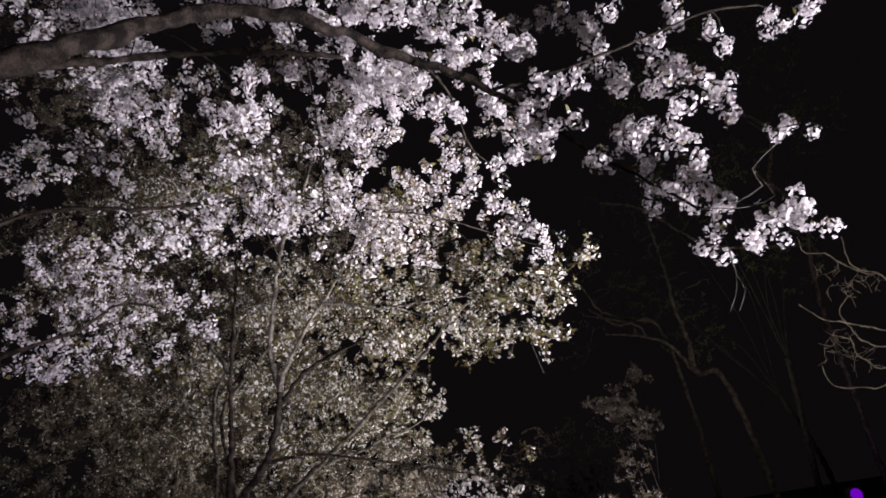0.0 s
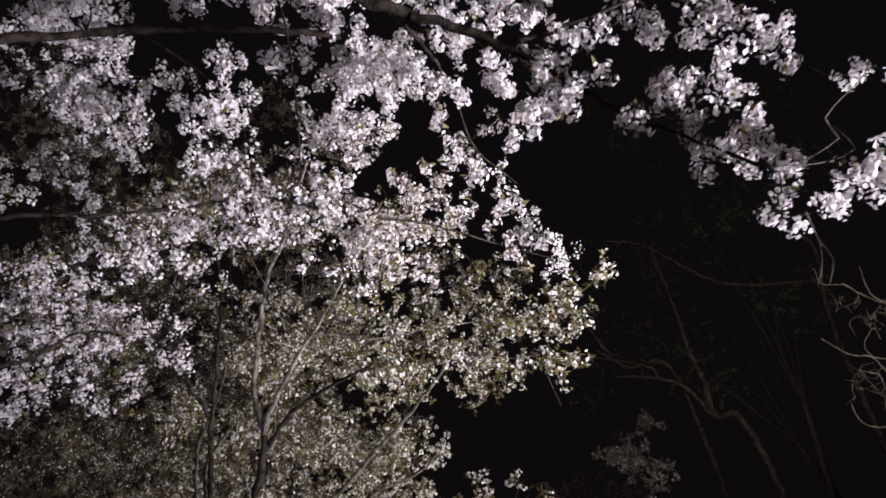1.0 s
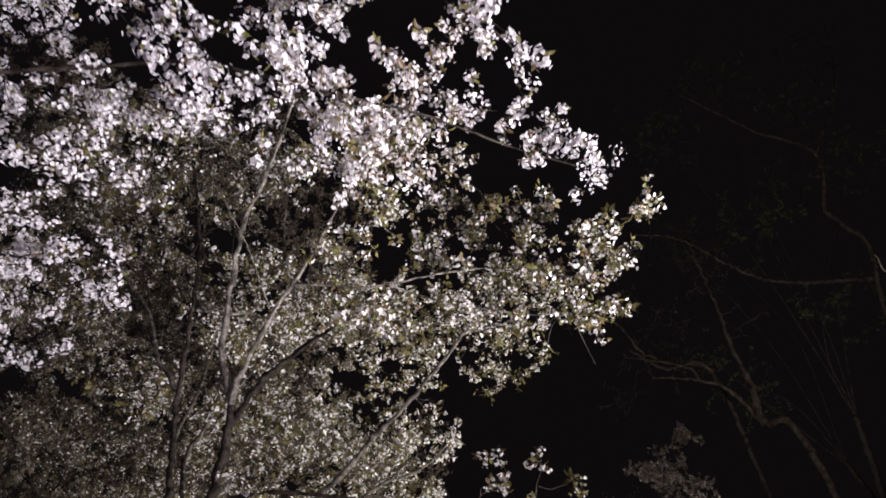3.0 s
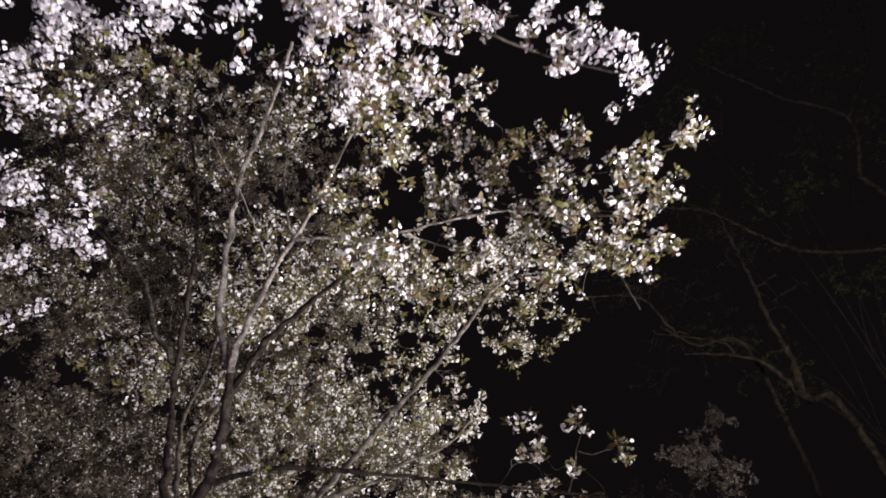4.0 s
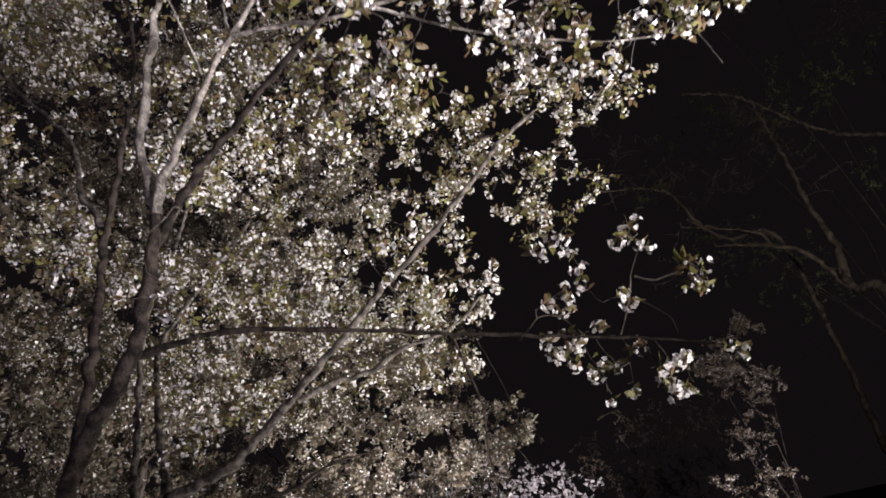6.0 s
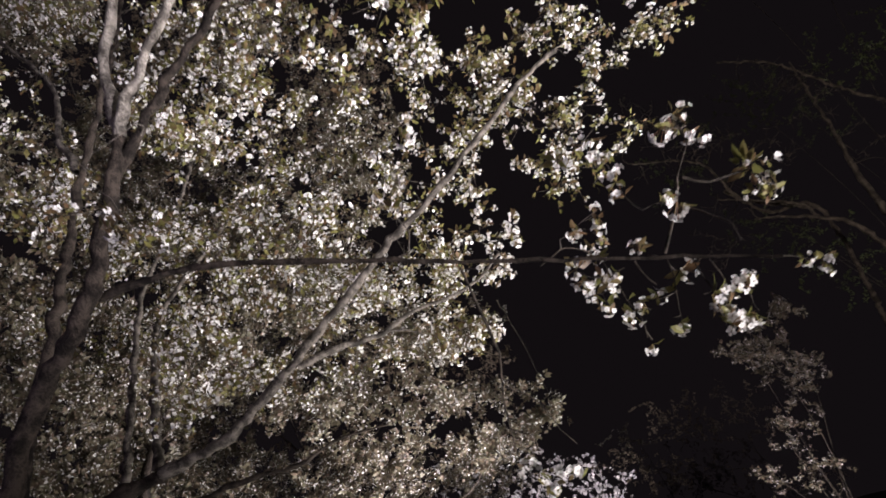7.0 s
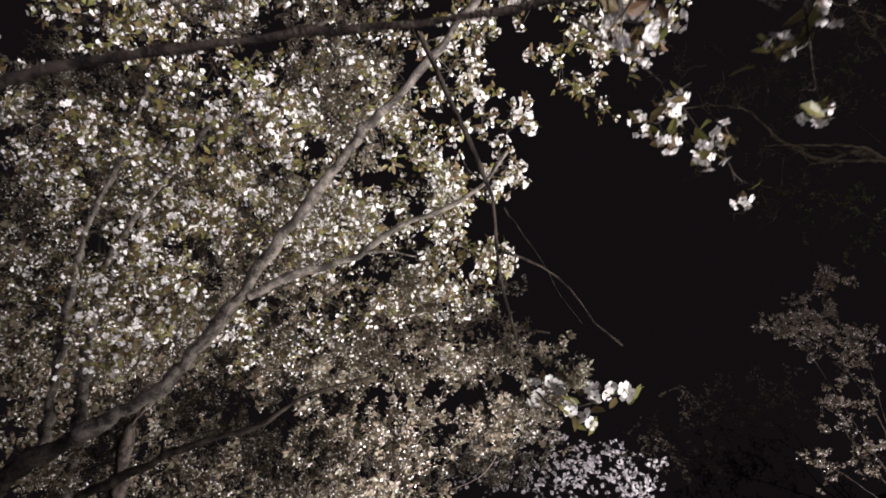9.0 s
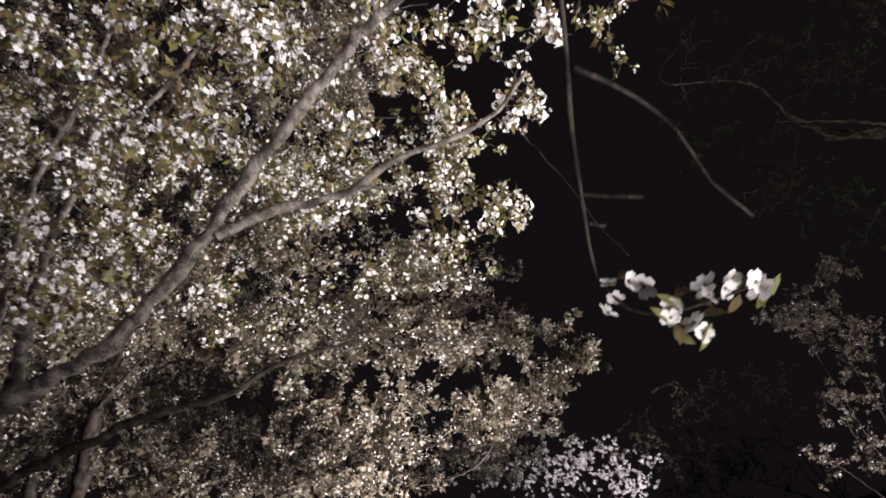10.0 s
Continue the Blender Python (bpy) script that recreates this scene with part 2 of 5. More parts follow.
def leaf_blade(rng, size):
    """A pointed blade, folded along its rib, bent down towards the tip."""
    w, bend = size * rng.uniform(0.2, 0.28), rng.uniform(0.1, 0.5)
    x = np.array([0, 0.35, 0.35, 0.35, 0.75, 0.75, 0.75, 1.0]) * size
    y = np.array([0, -1, 0, 1, -0.7, 0, 0.7, 0]) * w
    z = np.array([0, 0.25, 0, 0.25, 0.15, 0, 0.15, 0]) * w - bend * x * x / size
    f = np.array([(0, 2, 1), (0, 3, 2), (1, 2, 5), (1, 5, 4), (2, 3, 6), (2, 6, 5), (4, 5, 7), (5, 6, 7)])
    return np.stack([x, y, z], 1), f, np.ones(len(f), int)


def leaf_far(rng, size):
    w = size * 0.25
    return np.array([(0, 0, 0), (0.5 * size, -w, 0), (0.5 * size, w, 0), (size, 0, -0.2 * size)]), np.array([(0, 2, 1), (1, 2, 3)]), np.ones(2, int)


# flowers, leaves, stalk length, flower size, how far round the twig the flowers reach, petal breadth
KINDS = {"ball": ((32, 42), (0, 3), 0.050, 0.026, 1.75, 0.23), "loose": ((10, 20), (0, 4), 0.046, 0.030, 1.7, 0.22),
         "spray": ((4, 8), (4, 8), 0.040, 0.034, 1.2, 0.20), "far": ((3, 6), (6, 10), 0.042, 0.032, 1.5, 0.2), "leafy": ((0, 1), (7, 8), 0.03, 0.03, 1.0, 0.2)}


def cluster(seed, kind, fine):
    """kind 'ball': a dense round tuft of flowers; 'loose': an open tuft; 'spray': an umbel with young leaves; 'far': a small tuft; 'leafy': leaves alone."""
    rng = np.random.default_rng(seed)
    h = Heap()
    flowers, leaves, stalk, size, reach, broad = KINDS[kind]
    count = int(rng.integers(*flowers))
    if kind in ("spray", "far") and seed % 4 == 0:
        count = 0
    squash = rng.uniform(0.7, 1.35, 3)
    for k in range(count):
        zz = 1 - reach * (k + 0.5) / count
        a = k * 2.399 + rng.normal(0, 0.4)
        s = math.sqrt(max(0, 1 - zz * zz))
        d = np.array([s * math.cos(a), s * math.sin(a), zz]) + rng.normal(0, 0.16, 3)
        d /= np.linalg.norm(d)
        at = d * stalk * rng.uniform(0.5, 1.3) * squash + np.array([0, 0, stalk * 0.6])
        big = size * rng.uniform(0.75, 1.2)
        v, f, m = far_flower(rng, big) if kind == "far" else flower(rng, big, fine and kind == "spray", True, broad)
        h.add(v @ facing(d + rng.normal(0, 0.35, 3)).T + at, f, m)
        if fine and kind in ("spray", "loose"):
            h.add(*tube([(0, 0, 0), at * 0.5 + np.array([0, 0, 0.004]), at], [0.0009, 0.0009, 0.0012], 3, 2))
    for k in range(int(rng.integers(*leaves))):
        a = rng.uniform(0, 2 * np.pi)
        d = np.array([math.cos(a), math.sin(a), rng.uniform(-0.2, 1.2)])
        size_l = rng.uniform(0.05, 0.09) if kind in ("leafy", "far") else rng.uniform(0.035, 0.065)
        v, f, m = leaf_blade(rng, size_l) if fine else leaf_far(rng, size_l)
        d /= np.linalg.norm(d)
        side = np.cross((0, 0, 1), d)
        side /= np.linalg.norm(side) + 1e-9
        h.add(v @ np.stack([d, side, np.cross(d, side)], 0) + d * rng.uniform(0.008, 0.03), f, m)
    return np.concatenate(h.v), np.concatenate(h.f), np.concatenate(h.m)


def join_clusters(heap, shapes, at, axis, scale, rng):
    """Many clusters into one heap: each takes one of the shapes, turned along its axis."""
    pick = rng.integers(0, len(shapes), len(at))
    for s, (v, f, m) in enumerate(shapes):
        rows = np.nonzero(pick == s)[0]
        if not len(rows):
            continue
        spin = rng.uniform(0, 2 * np.pi, len(rows))
        frames = np.stack([facing(axis[r]) for r in rows])
        c, sn = np.cos(spin), np.sin(spin)
        turn = np.zeros((len(rows), 3, 3))
        turn[:, 0, 0], turn[:, 0, 1], turn[:, 1, 0], turn[:, 1, 1], turn[:, 2, 2] = c, -sn, sn, c, 1
        full = frames @ turn * scale[rows][:, None, None]
        vv = np.einsum("nij,kj->nki", full, v) + at[rows][:, None, :]
        ff = f[None] + (np.arange(len(rows)) * len(v))[:, None, None]
        heap.add(vv.reshape(-1, 3), ff.reshape(-1, 3), np.tile(m, len(rows)))


# ---- trees ----
class Tree:
    """A tree: limbs along given lines, then twigs grown from them into the puffs of the crown, then blossoms on the twigs."""

    def __init__(self, name, base, seed, bark, label, category, group=""):
        self.base, self.rng, self.bark = np.array(base, float), np.random.default_rng(seed), bark
        self.ob = tagged(new(name), label, category, group)
        self.ob.location = base
        self.pos, self.rad, self.dir, self.stout = [], [], [], []
        self.targets, self.at, self.axis, self.scale, self.exact = [], [], [], [], set()

    def part(self, name, me, label=""):
        ob = new(name, me)
        ob.parent = self.ob
        return tagged(ob, label) if label else ob

    def limb(self, name, pts, r0, r1, sides=10, grows=True, knots=0.22, wobble=0.3, bark=None):
        line = curve_through(pts, 0.07)
        k = np.linspace(0, 1, len(line))
        rad = r0 + (r1 - r0) * k ** 0.65
        line = line + self.rng.normal(0, 1, line.shape) * (np.minimum(rad, 0.03) * wobble)[:, None] * (k > 0)[:, None]
        lumps = rad * (0.92 + knots * np.sin(k * len(line) * 0.9 + self.rng.uniform(0, 6)) * self.rng.uniform(0.2, 1.0, len(line)))
        h = Heap()
        h.add(*tube(line - self.base, lumps, sides))
        self.part(name, h.mesh(name, [bark or self.bark], True))
        self.stout += [(p, r) for p, r in zip(line, rad) if r > 0.012]
        if grows:
            d = np.gradient(line, axis=0)
            d /= np.linalg.norm(d, axis=1)[:, None]
            self.pos += list(line[1::2])
            self.rad += list(rad[1::2])
            self.dir += list(d[1::2])
        return line

    def puff(self, centre, radii, n):
        """n twig ends in a rounded part of the crown."""
        d = self.rng.normal(0, 1, (n, 3))
        d /= np.linalg.norm(d, axis=1)[:, None]
        self.targets += list(np.array(centre) + d * np.array(radii) * (self.rng.uniform(0, 1, (n, 1)) ** 0.45))

    def tip(self, at):
        """A cluster at a chosen place, with the twig that bears it."""
        self.exact.add(len(self.targets))
        self.targets.append(np.array(at, float))

    def tuft(self, at, n):
        """A round bunch of n clusters on one twig end."""
        at = np.array(at, float)
        self.tip(at)
        for k in range(n):
            off = self.rng.normal(0, 1, 3)
            off /= np.linalg.norm(off)
            self.at.append(at + off * (0.012 + 0.012 * n))
            self.axis.append(off)
            self.scale.append(self.rng.uniform(0.6, 0.9))

    def grow(self, gap=0.08, bare=0.35, side=2, droop=0.0, sides=4, stout=1.0):
        rng = self.rng
        twigs = Heap()
        n = len(self.pos)
        pos = np.zeros((n + len(self.targets) * 8, 3))
        pos[:n] = self.pos
        rad, dirs = list(self.rad), list(self.dir)
        todo = np.array(self.targets)
        first = np.array([np.min(np.linalg.norm(pos[:n] - t, axis=1)) for t in todo])
        for which in np.argsort(first):
            t, lone = todo[which], int(which) in self.exact
            gap_to = np.linalg.norm(pos[:n] - t, axis=1)
            near = int(np.argmin(gap_to))
            dist = gap_to[near]
            if dist < 0.03:
                continue
            start, way = pos[near].copy(), dirs[near]
            steps = max(4, min(8, int(dist / 0.1) + 3))
            k = np.linspace(0, 1, steps)[:, None]
            bow = start + way * dist * 0.45 + rng.normal(0, 0.09, 3) * dist + np.array([0, 0, dist * 0.12])
            line = start * (1 - k) ** 2 + 2 * bow * k * (1 - k) + t * k * k
            line[1:] += rng.normal(0, 0.014, (steps - 1, 3)) * min(1.0, dist * 2)
            line[:, 2] -= droop * dist * 3 * (k * (1 - k))[:, 0] * rng.uniform(0.2, 1)
            r0 = min(rad[near] * 0.75, (0.0035 + 0.0065 * dist) * stout)
            radii = np.linspace(r0, 0.0018 * stout, steps)
            twigs.add(*tube(line - self.base, radii, sides))
            d = np.gradient(line, axis=0)
            d /= np.linalg.norm(d, axis=1)[:, None] + 1e-9
            take = range(1, steps, 2)
            for q in take:
                pos[n] = line[q]
                rad.append(radii[q])
                dirs.append(d[q])
                n += 1
            self.dress(line, dist, gap, 1.0 - min(0.9, 0.11 / dist) if lone else bare)
            for _ in range(0 if lone else int(rng.poisson(side))):
                q = int(rng.integers(1, steps))
                away = d[q] * 0.5 + rng.normal(0, 0.7, 3) + np.array([0, 0, 0.1 - droop])
                away /= np.linalg.norm(away)
                ln = rng.uniform(0.06, 0.26)
                mini = np.array([line[q], line[q] + away * ln * 0.5 + rng.normal(0, 0.01, 3), line[q] + away * ln])
                twigs.add(*tube(mini - self.base, [min(radii[q], 0.003 * stout), 0.0022 * stout, 0.0014 * stout], 3))
                self.dress(mini, ln, gap, 0.4)
        self.part("twigs", twigs.mesh("twigs", [self.bark], True), "thin crooked twigs")["kind"] = "stuff"

    def dress(self, line, dist, gap, bare):
        """Clusters along the outer part of a twig, and one at its end."""
        rng = self.rng
        seg = np.linalg.norm(np.diff(line, axis=0), axis=1)
        run = np.concatenate([[0], np.cumsum(seg)])
        start = max(bare * run[-1], run[-1] - 0.7)
        marks = np.arange(run[-1], start, -gap) + rng.uniform(-0.3, 0.3) * gap
        for s in np.clip(marks, 0, run[-1]):
            p = np.array([np.interp(s, run, line[:, c]) for c in range(3)])
            off = rng.normal(0, 1, 3)
            off /= np.linalg.norm(off)
            self.at.append(p + off * rng.uniform(0.005, 0.03))
            self.axis.append(off + np.array([0, 0, -0.25]))
            self.scale.append(rng.uniform(0.65, 1.3))

    def single(self, name, where, me, at, axis, scale):
        ob = self.part(name, me)
        turn = Matrix([list(r) for r in facing(np.array(axis))]).to_4x4()
        ob.matrix_basis = Matrix.Translation(np.array(at) - self.base) @ turn @ pose(0, 0, 0, 0, 0, where) @ Matrix.Scale(scale, 4)

    def split_cluster(self, seed, name, mats):
        """A spray whose flowers and leaves are pieces of their own on a tuft of stalks."""
        rng = np.random.default_rng(300 + seed)
        stalks, kids = Heap(), []
        for k in range(int(rng.integers(6, 10))):
            a, zz = k * 2.399 + rng.normal(0, 0.3), rng.uniform(0.0, 1.0)
            d = np.array([math.cos(a) * math.sqrt(1 - zz * zz), math.sin(a) * math.sqrt(1 - zz * zz), zz])
            at = d * rng.uniform(0.024, 0.046) + np.array([0, 0, 0.018])
            stalks.add(*tube([(0, 0, 0), at * 0.5 + np.array([0, 0, 0.004]), at], [0.0009, 0.0009, 0.0013], 4, 2))
            h = Heap()
            h.add(*flower(rng, 0.032 * rng.uniform(0.85, 1.15), True, True, 0.18))
            kids.append(("flower", h.mesh("flower", mats), Matrix.Translation(at) @ Matrix([list(r) for r in facing(d + rng.normal(0, 0.25, 3))]).to_4x4()))
        for k in range(int(rng.integers(2, 5))):
            a = rng.uniform(0, 2 * np.pi)
            d = np.array([math.cos(a), math.sin(a), rng.uniform(-0.2, 1.0)])
            d /= np.linalg.norm(d)
            side = np.cross((0, 0, 1), d)
            side /= np.linalg.norm(side)
            h = Heap()
            h.add(*leaf_blade(rng, rng.uniform(0.035, 0.062)))
            kids.append(("leaf", h.mesh("leaf", mats), Matrix.Translation(d * 0.008) @ Matrix([list(r) for r in np.stack([d, side, np.cross(d, side)], 1)]).to_4x4()))
        return stalks.mesh(name, mats), kids

    def thin(self, gap):
        """Old boughs carry no flowers close by, least of all on the side to the path."""
        at = np.array(self.at)
        keep = np.ones(len(at), bool)
        for p, r in self.stout:
            d = at - p
            d[:, 1] *= np.where(d[:, 1] < 0, 0.3, 1.0)
            keep &= np.linalg.norm(d, axis=1) > gap * min(1.0, r / 0.03) + r
        self.at = [a for a, k in zip(self.at, keep) if k]
        self.axis = [a for a, k in zip(self.axis, keep) if k]
        self.scale = [a for a, k in zip(self.scale, keep) if k]

    def bloom(self, name, label, kind, mats, single, split=0, path_x=0.1, seeds=6):
        """The clusters nearest the path are parts of their own; the rest are joined."""
        at, axis, scale = np.array(self.at), np.array(self.axis), np.array(self.scale)
        order = np.argsort(np.abs(at[:, 0] - path_x) + 0.35 * np.abs(at[:, 2] - 2.0) + 0.25 * at[:, 1])
        near, rest = order[:single], order[single:]
        fine = [cluster(100 + s, kind, True) for s in range(seeds)]
        data = []
        if single:
            for v, f, m in fine:
                h = Heap()
                h.add(v, f, m)
                data.append(h.mesh(name, mats, False))
        pieces = [self.split_cluster(s, name, mats) for s in range(seeds)] if split else []
        for n, k in enumerate(near):
            pick = int(self.rng.integers(0, seeds))
            turn = Matrix([list(r) for r in facing(axis[k])]).to_4x4()
            m = Matrix.Translation(at[k] - self.base) @ turn @ pose(0, 0, 0, 0, 0, self.rng.uniform(0, 360)) @ Matrix.Scale(scale[k], 4)
            ob = self.part(name, pieces[pick][0] if n < split else data[pick])
            ob.matrix_basis = m
            if n < split:
                for kind_of, me, where in pieces[pick][1]:
                    child = new(kind_of, me)
                    child.parent, child.matrix_basis = ob, where
        if len(rest):
            h = Heap()
            join_clusters(h, [cluster(200 + s, kind, False) for s in range(12)], at[rest] - self.base, axis[rest], scale[rest], self.rng)
            self.part("leaves" if kind == "leafy" else "blossoms", h.mesh("blossoms", mats), label)["kind"] = "stuff"
        return len(at)


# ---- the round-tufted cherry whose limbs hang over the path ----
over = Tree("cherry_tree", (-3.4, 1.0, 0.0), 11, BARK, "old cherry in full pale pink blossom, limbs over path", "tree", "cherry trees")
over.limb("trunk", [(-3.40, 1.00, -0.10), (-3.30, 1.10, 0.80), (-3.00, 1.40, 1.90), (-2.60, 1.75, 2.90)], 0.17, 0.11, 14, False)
over.limb("limb", [(-2.60, 1.75, 2.90), (-1.91, 2.20, 3.66), (-1.62, 2.45, 4.08), (-1.23, 2.65, 4.45), (-0.70, 2.80, 4.53), (-0.26, 3.00, 4.49), (0.33, 3.10, 4.29), (0.86, 3.19, 3.95), (1.15, 3.15, 3.72), (1.42, 3.05, 3.44)], 0.1, 0.007)
over.limb("limb", [(0.33, 3.10, 4.29), (0.76, 3.00, 4.38), (1.17, 2.85, 4.46), (1.55, 2.75, 4.58), (1.83, 2.72, 4.60)], 0.016, 0.005)
over.limb("limb", [(-2.60, 1.75, 2.90), (-3.14, 3.30, 4.53), (-2.58, 3.40, 4.76), (-2.06, 3.50, 4.92), (-1.55, 3.60, 5.06), (-0.92, 3.70, 5.14), (-0.59, 3.80, 5.15)], 0.06, 0.02)
over.limb("limb", [(-0.85, 2.75, 4.48), (-0.71, 2.80, 4.15), (-0.60, 2.90, 3.58), (-0.57, 2.95, 3.27)], 0.008, 0.003, 6, False)
over.limb("limb", [(-0.26, 3.00, 4.47), (-0.10, 3.80, 5.10), (0.10, 4.50, 5.40), (0.28, 5.00, 5.25), (0.66, 5.40, 5.17)], 0.022, 0.005, 8, False)
# side branches take the brightest bark copy, painted lit so that they show
over.limb("branch", [(1.53, 3.05, 3.20), (1.54, 3.05, 3.06), (1.52, 3.05, 2.95), (1.47, 3.05, 2.85)], 0.004, 0.0015, 6, False, bark=BRIGHT_LIT_BARK)
over.limb("branch", [(1.54, 3.05, 3.06), (1.57, 3.05, 2.97), (1.52, 3.05, 2.86)], 0.003, 0.0015, 6, False, bark=BRIGHT_LIT_BARK)
over.limb("branch", [(1.60, 3.02, 3.46), (1.76, 3.00, 3.56), (1.71, 2.97, 3.65), (1.91, 2.93, 3.84), (1.97, 2.90, 3.92)], 0.005, 0.002, 6, False, bark=BRIGHT_LIT_BARK)
over.limb("branch", [(1.42, 3.05, 3.44), (1.66, 3.02, 3.44), (1.81, 3.00, 3.50), (1.73, 2.97, 3.61)], 0.005, 0.002, 6, False, bark=BRIGHT_LIT_BARK)
over.tuft((1.95, 2.85, 4.58), 3)
over.tuft((2.22, 2.81, 4.71), 2)
over.tuft((1.64, 2.89, 4.44), 1)
over.tuft((1.22, 2.96, 4.51), 1)
over.tuft((0.96, 3.01, 4.64), 3)
over.tuft((0.90, 3.02, 4.72), 2)
over.tuft((1.05, 2.97, 4.77), 1)
over.tuft((1.42, 2.85, 4.70), 2)
over.tuft((0.71, 3.06, 4.91), 2)
over.tuft((0.52, 3.12, 4.87), 2)
over.tuft((0.80, 3.05, 4.77), 1)
over.tuft((0.51, 3.12, 4.62), 2)
over.tuft((0.90, 3.06, 4.38), 3)
over.tuft((1.08, 3.02, 4.40), 1)
over.tuft((1.09, 3.03, 4.28), 1)
over.tuft((1.36, 2.96, 4.36), 3)
over.tuft((1.46, 2.94, 4.33), 1)
over.tuft((1.23, 3.01, 4.26), 1)
over.tuft((1.36, 3.00, 4.21), 0)
over.tuft((1.35, 3.03, 4.11), 1)
over.tuft((1.42, 3.01, 4.13), 0)
over.tuft((1.64, 2.96, 4.23), 2)
over.tuft((1.68, 3.01, 4.10), 2)
over.tuft((1.97, 2.92, 3.91), 1)
over.tuft((2.03, 2.93, 3.89), 0)
over.tuft((0.63, 3.11, 4.28), 3)
over.tuft((0.48, 3.13, 4.32), 1)
over.tuft((0.75, 3.09, 4.37), 0)
over.tuft((1.08, 3.07, 4.08), 1)
over.tuft((1.07, 3.09, 3.99), 1)
over.tuft((1.22, 3.07, 4.01), 3)
over.tuft((1.36, 3.06, 3.97), 1)
over.tuft((1.44, 3.08, 3.89), 2)
over.tuft((1.23, 3.11, 3.86), 0)
over.tuft((1.12, 3.10, 3.91), 1)
over.tuft((0.98, 3.12, 3.85), 1)
over.tuft((0.90, 3.13, 3.83), 0)
over.tuft((1.18, 3.13, 3.76), 1)
over.tuft((1.26, 3.15, 3.65), 2)
over.tuft((1.22, 3.15, 3.53), 1)
over.tuft((1.41, 3.13, 3.73), 3)
over.tuft((1.51, 3.15, 3.67), 1)
over.tuft((1.51, 3.15, 3.55), 3)
over.tuft((1.38, 3.15, 3.53), 1)
over.tuft((1.68, 3.15, 3.54), 0)
over.tuft((1.96, 3.03, 3.50), 2)
over.tuft((1.89, 3.03, 3.40), 2)
over.tuft((1.81, 3.03, 3.44), 0)
over.tuft((2.05, 3.03, 3.32), 0)
over.tuft((1.48, 3.15, 3.28), 1)
over.tuft((1.67, 3.15, 3.28), 3)
over.tuft((1.79, 3.03, 3.25), 1)
over.tuft((0.58, 3.14, 3.83), 1)
over.tuft((0.46, 3.15, 3.81), 1)
over.tuft((0.62, 3.13, 4.04), 3)
over.tuft((0.76, 3.11, 4.08), 1)
over.tuft((0.45, 3.14, 4.10), 2)
over.puff((-0.09, 3.80, 5.66), (0.5, 0.4, 0.22), 13)
over.puff((-2.90, 3.70, 5.60), (0.5, 0.4, 0.25), 13)
over.puff((-1.50, 3.50, 5.45), (0.5, 0.4, 0.2), 11)
over.puff((-0.81, 3.90, 5.55), (0.9, 0.6, 0.3), 23)
over.puff((-2.91, 4.20, 6.17), (0.8, 0.6, 0.35), 18)
over.puff((0.63, 3.60, 5.26), (0.3, 0.4, 0.2), 3)
over.puff((0.09, 3.80, 4.73), (0.35, 0.4, 0.25), 9)
over.puff((0.52, 3.40, 4.14), (0.2, 0.3, 0.12), 3)
over.puff((-2.76, 4.50, 5.40), (0.3, 0.4, 0.3), 9)
over.puff((-0.59, 4.20, 5.17), (0.7, 0.5, 0.3), 20)
over.puff((-1.78, 4.30, 5.18), (0.6, 0.5, 0.3), 14)
over.puff((0.47, 4.60, 4.40), (0.2, 0.4, 0.12), 2)
over.puff((-0.60, 3.90, 5.14), (0.3, 0.3, 0.15), 7)
over.puff((0.22, 3.80, 5.28), (0.25, 0.3, 0.2), 7)
over.puff((-0.55, 3.60, 5.51), (0.25, 0.3, 0.1), 4)
over.puff((-0.44, 4.20, 5.49), (0.3, 0.3, 0.2), 9)
over.puff((-2.51, 4.20, 5.51), (0.3, 0.3, 0.2), 7)
over.grow(gap=0.11, bare=0.3, side=1.3, droop=0.12)
over.bloom("blossom", "round tufts of pale pink blossom", "ball", [PETAL_PINK, LEAF, STALK], 220)


# ---- a second tufted cherry further in ----
beside = Tree("cherry_tree", (-5.4, 4.4, 0.0), 17, BARK, "cherry in dense pale pink blossom behind the path edge", "tree", "cherry trees")
beside.limb("trunk", [(-5.40, 4.40, -0.10), (-5.30, 4.40, 1.00), (-5.00, 4.40, 2.20)], 0.15, 0.1, 14, False)
beside.limb("limb", [(-5.00, 4.40, 2.20), (-4.00, 4.40, 3.00), (-3.40, 4.50, 4.14), (-2.39, 4.60, 4.32), (-1.91, 4.65, 4.41), (-1.35, 4.80, 4.60), (-0.71, 5.00, 4.57), (-0.19, 5.30, 4.70), (0.16, 5.50, 4.72), (0.57, 5.70, 4.70), (1.11, 5.82, 4.61)], 0.034, 0.005)
beside.limb("limb", [(-5.00, 4.40, 2.20), (-3.31, 5.00, 3.26), (-3.18, 5.50, 3.61), (-3.06, 5.90, 4.02), (-2.56, 6.10, 4.00)], 0.05, 0.008)
beside.limb("limb", [(-5.00, 4.40, 2.20), (-4.40, 4.50, 3.40), (-4.66, 4.60, 6.23), (-4.02, 4.80, 6.97), (-2.70, 4.90, 6.50), (-1.49, 4.90, 5.48)], 0.05, 0.008)
beside.puff((-1.41, 4.30, 4.55), (0.3, 0.4, 0.4), 12)
beside.puff((-0.82, 4.70, 5.03), (0.5, 0.5, 0.4), 17)
beside.puff((-1.25, 4.60, 4.42), (0.5, 0.5, 0.25), 14)
beside.puff((-0.67, 5.00, 4.57), (0.45, 0.5, 0.3), 17)
beside.puff((-0.12, 5.30, 4.91), (0.4, 0.4, 0.3), 15)
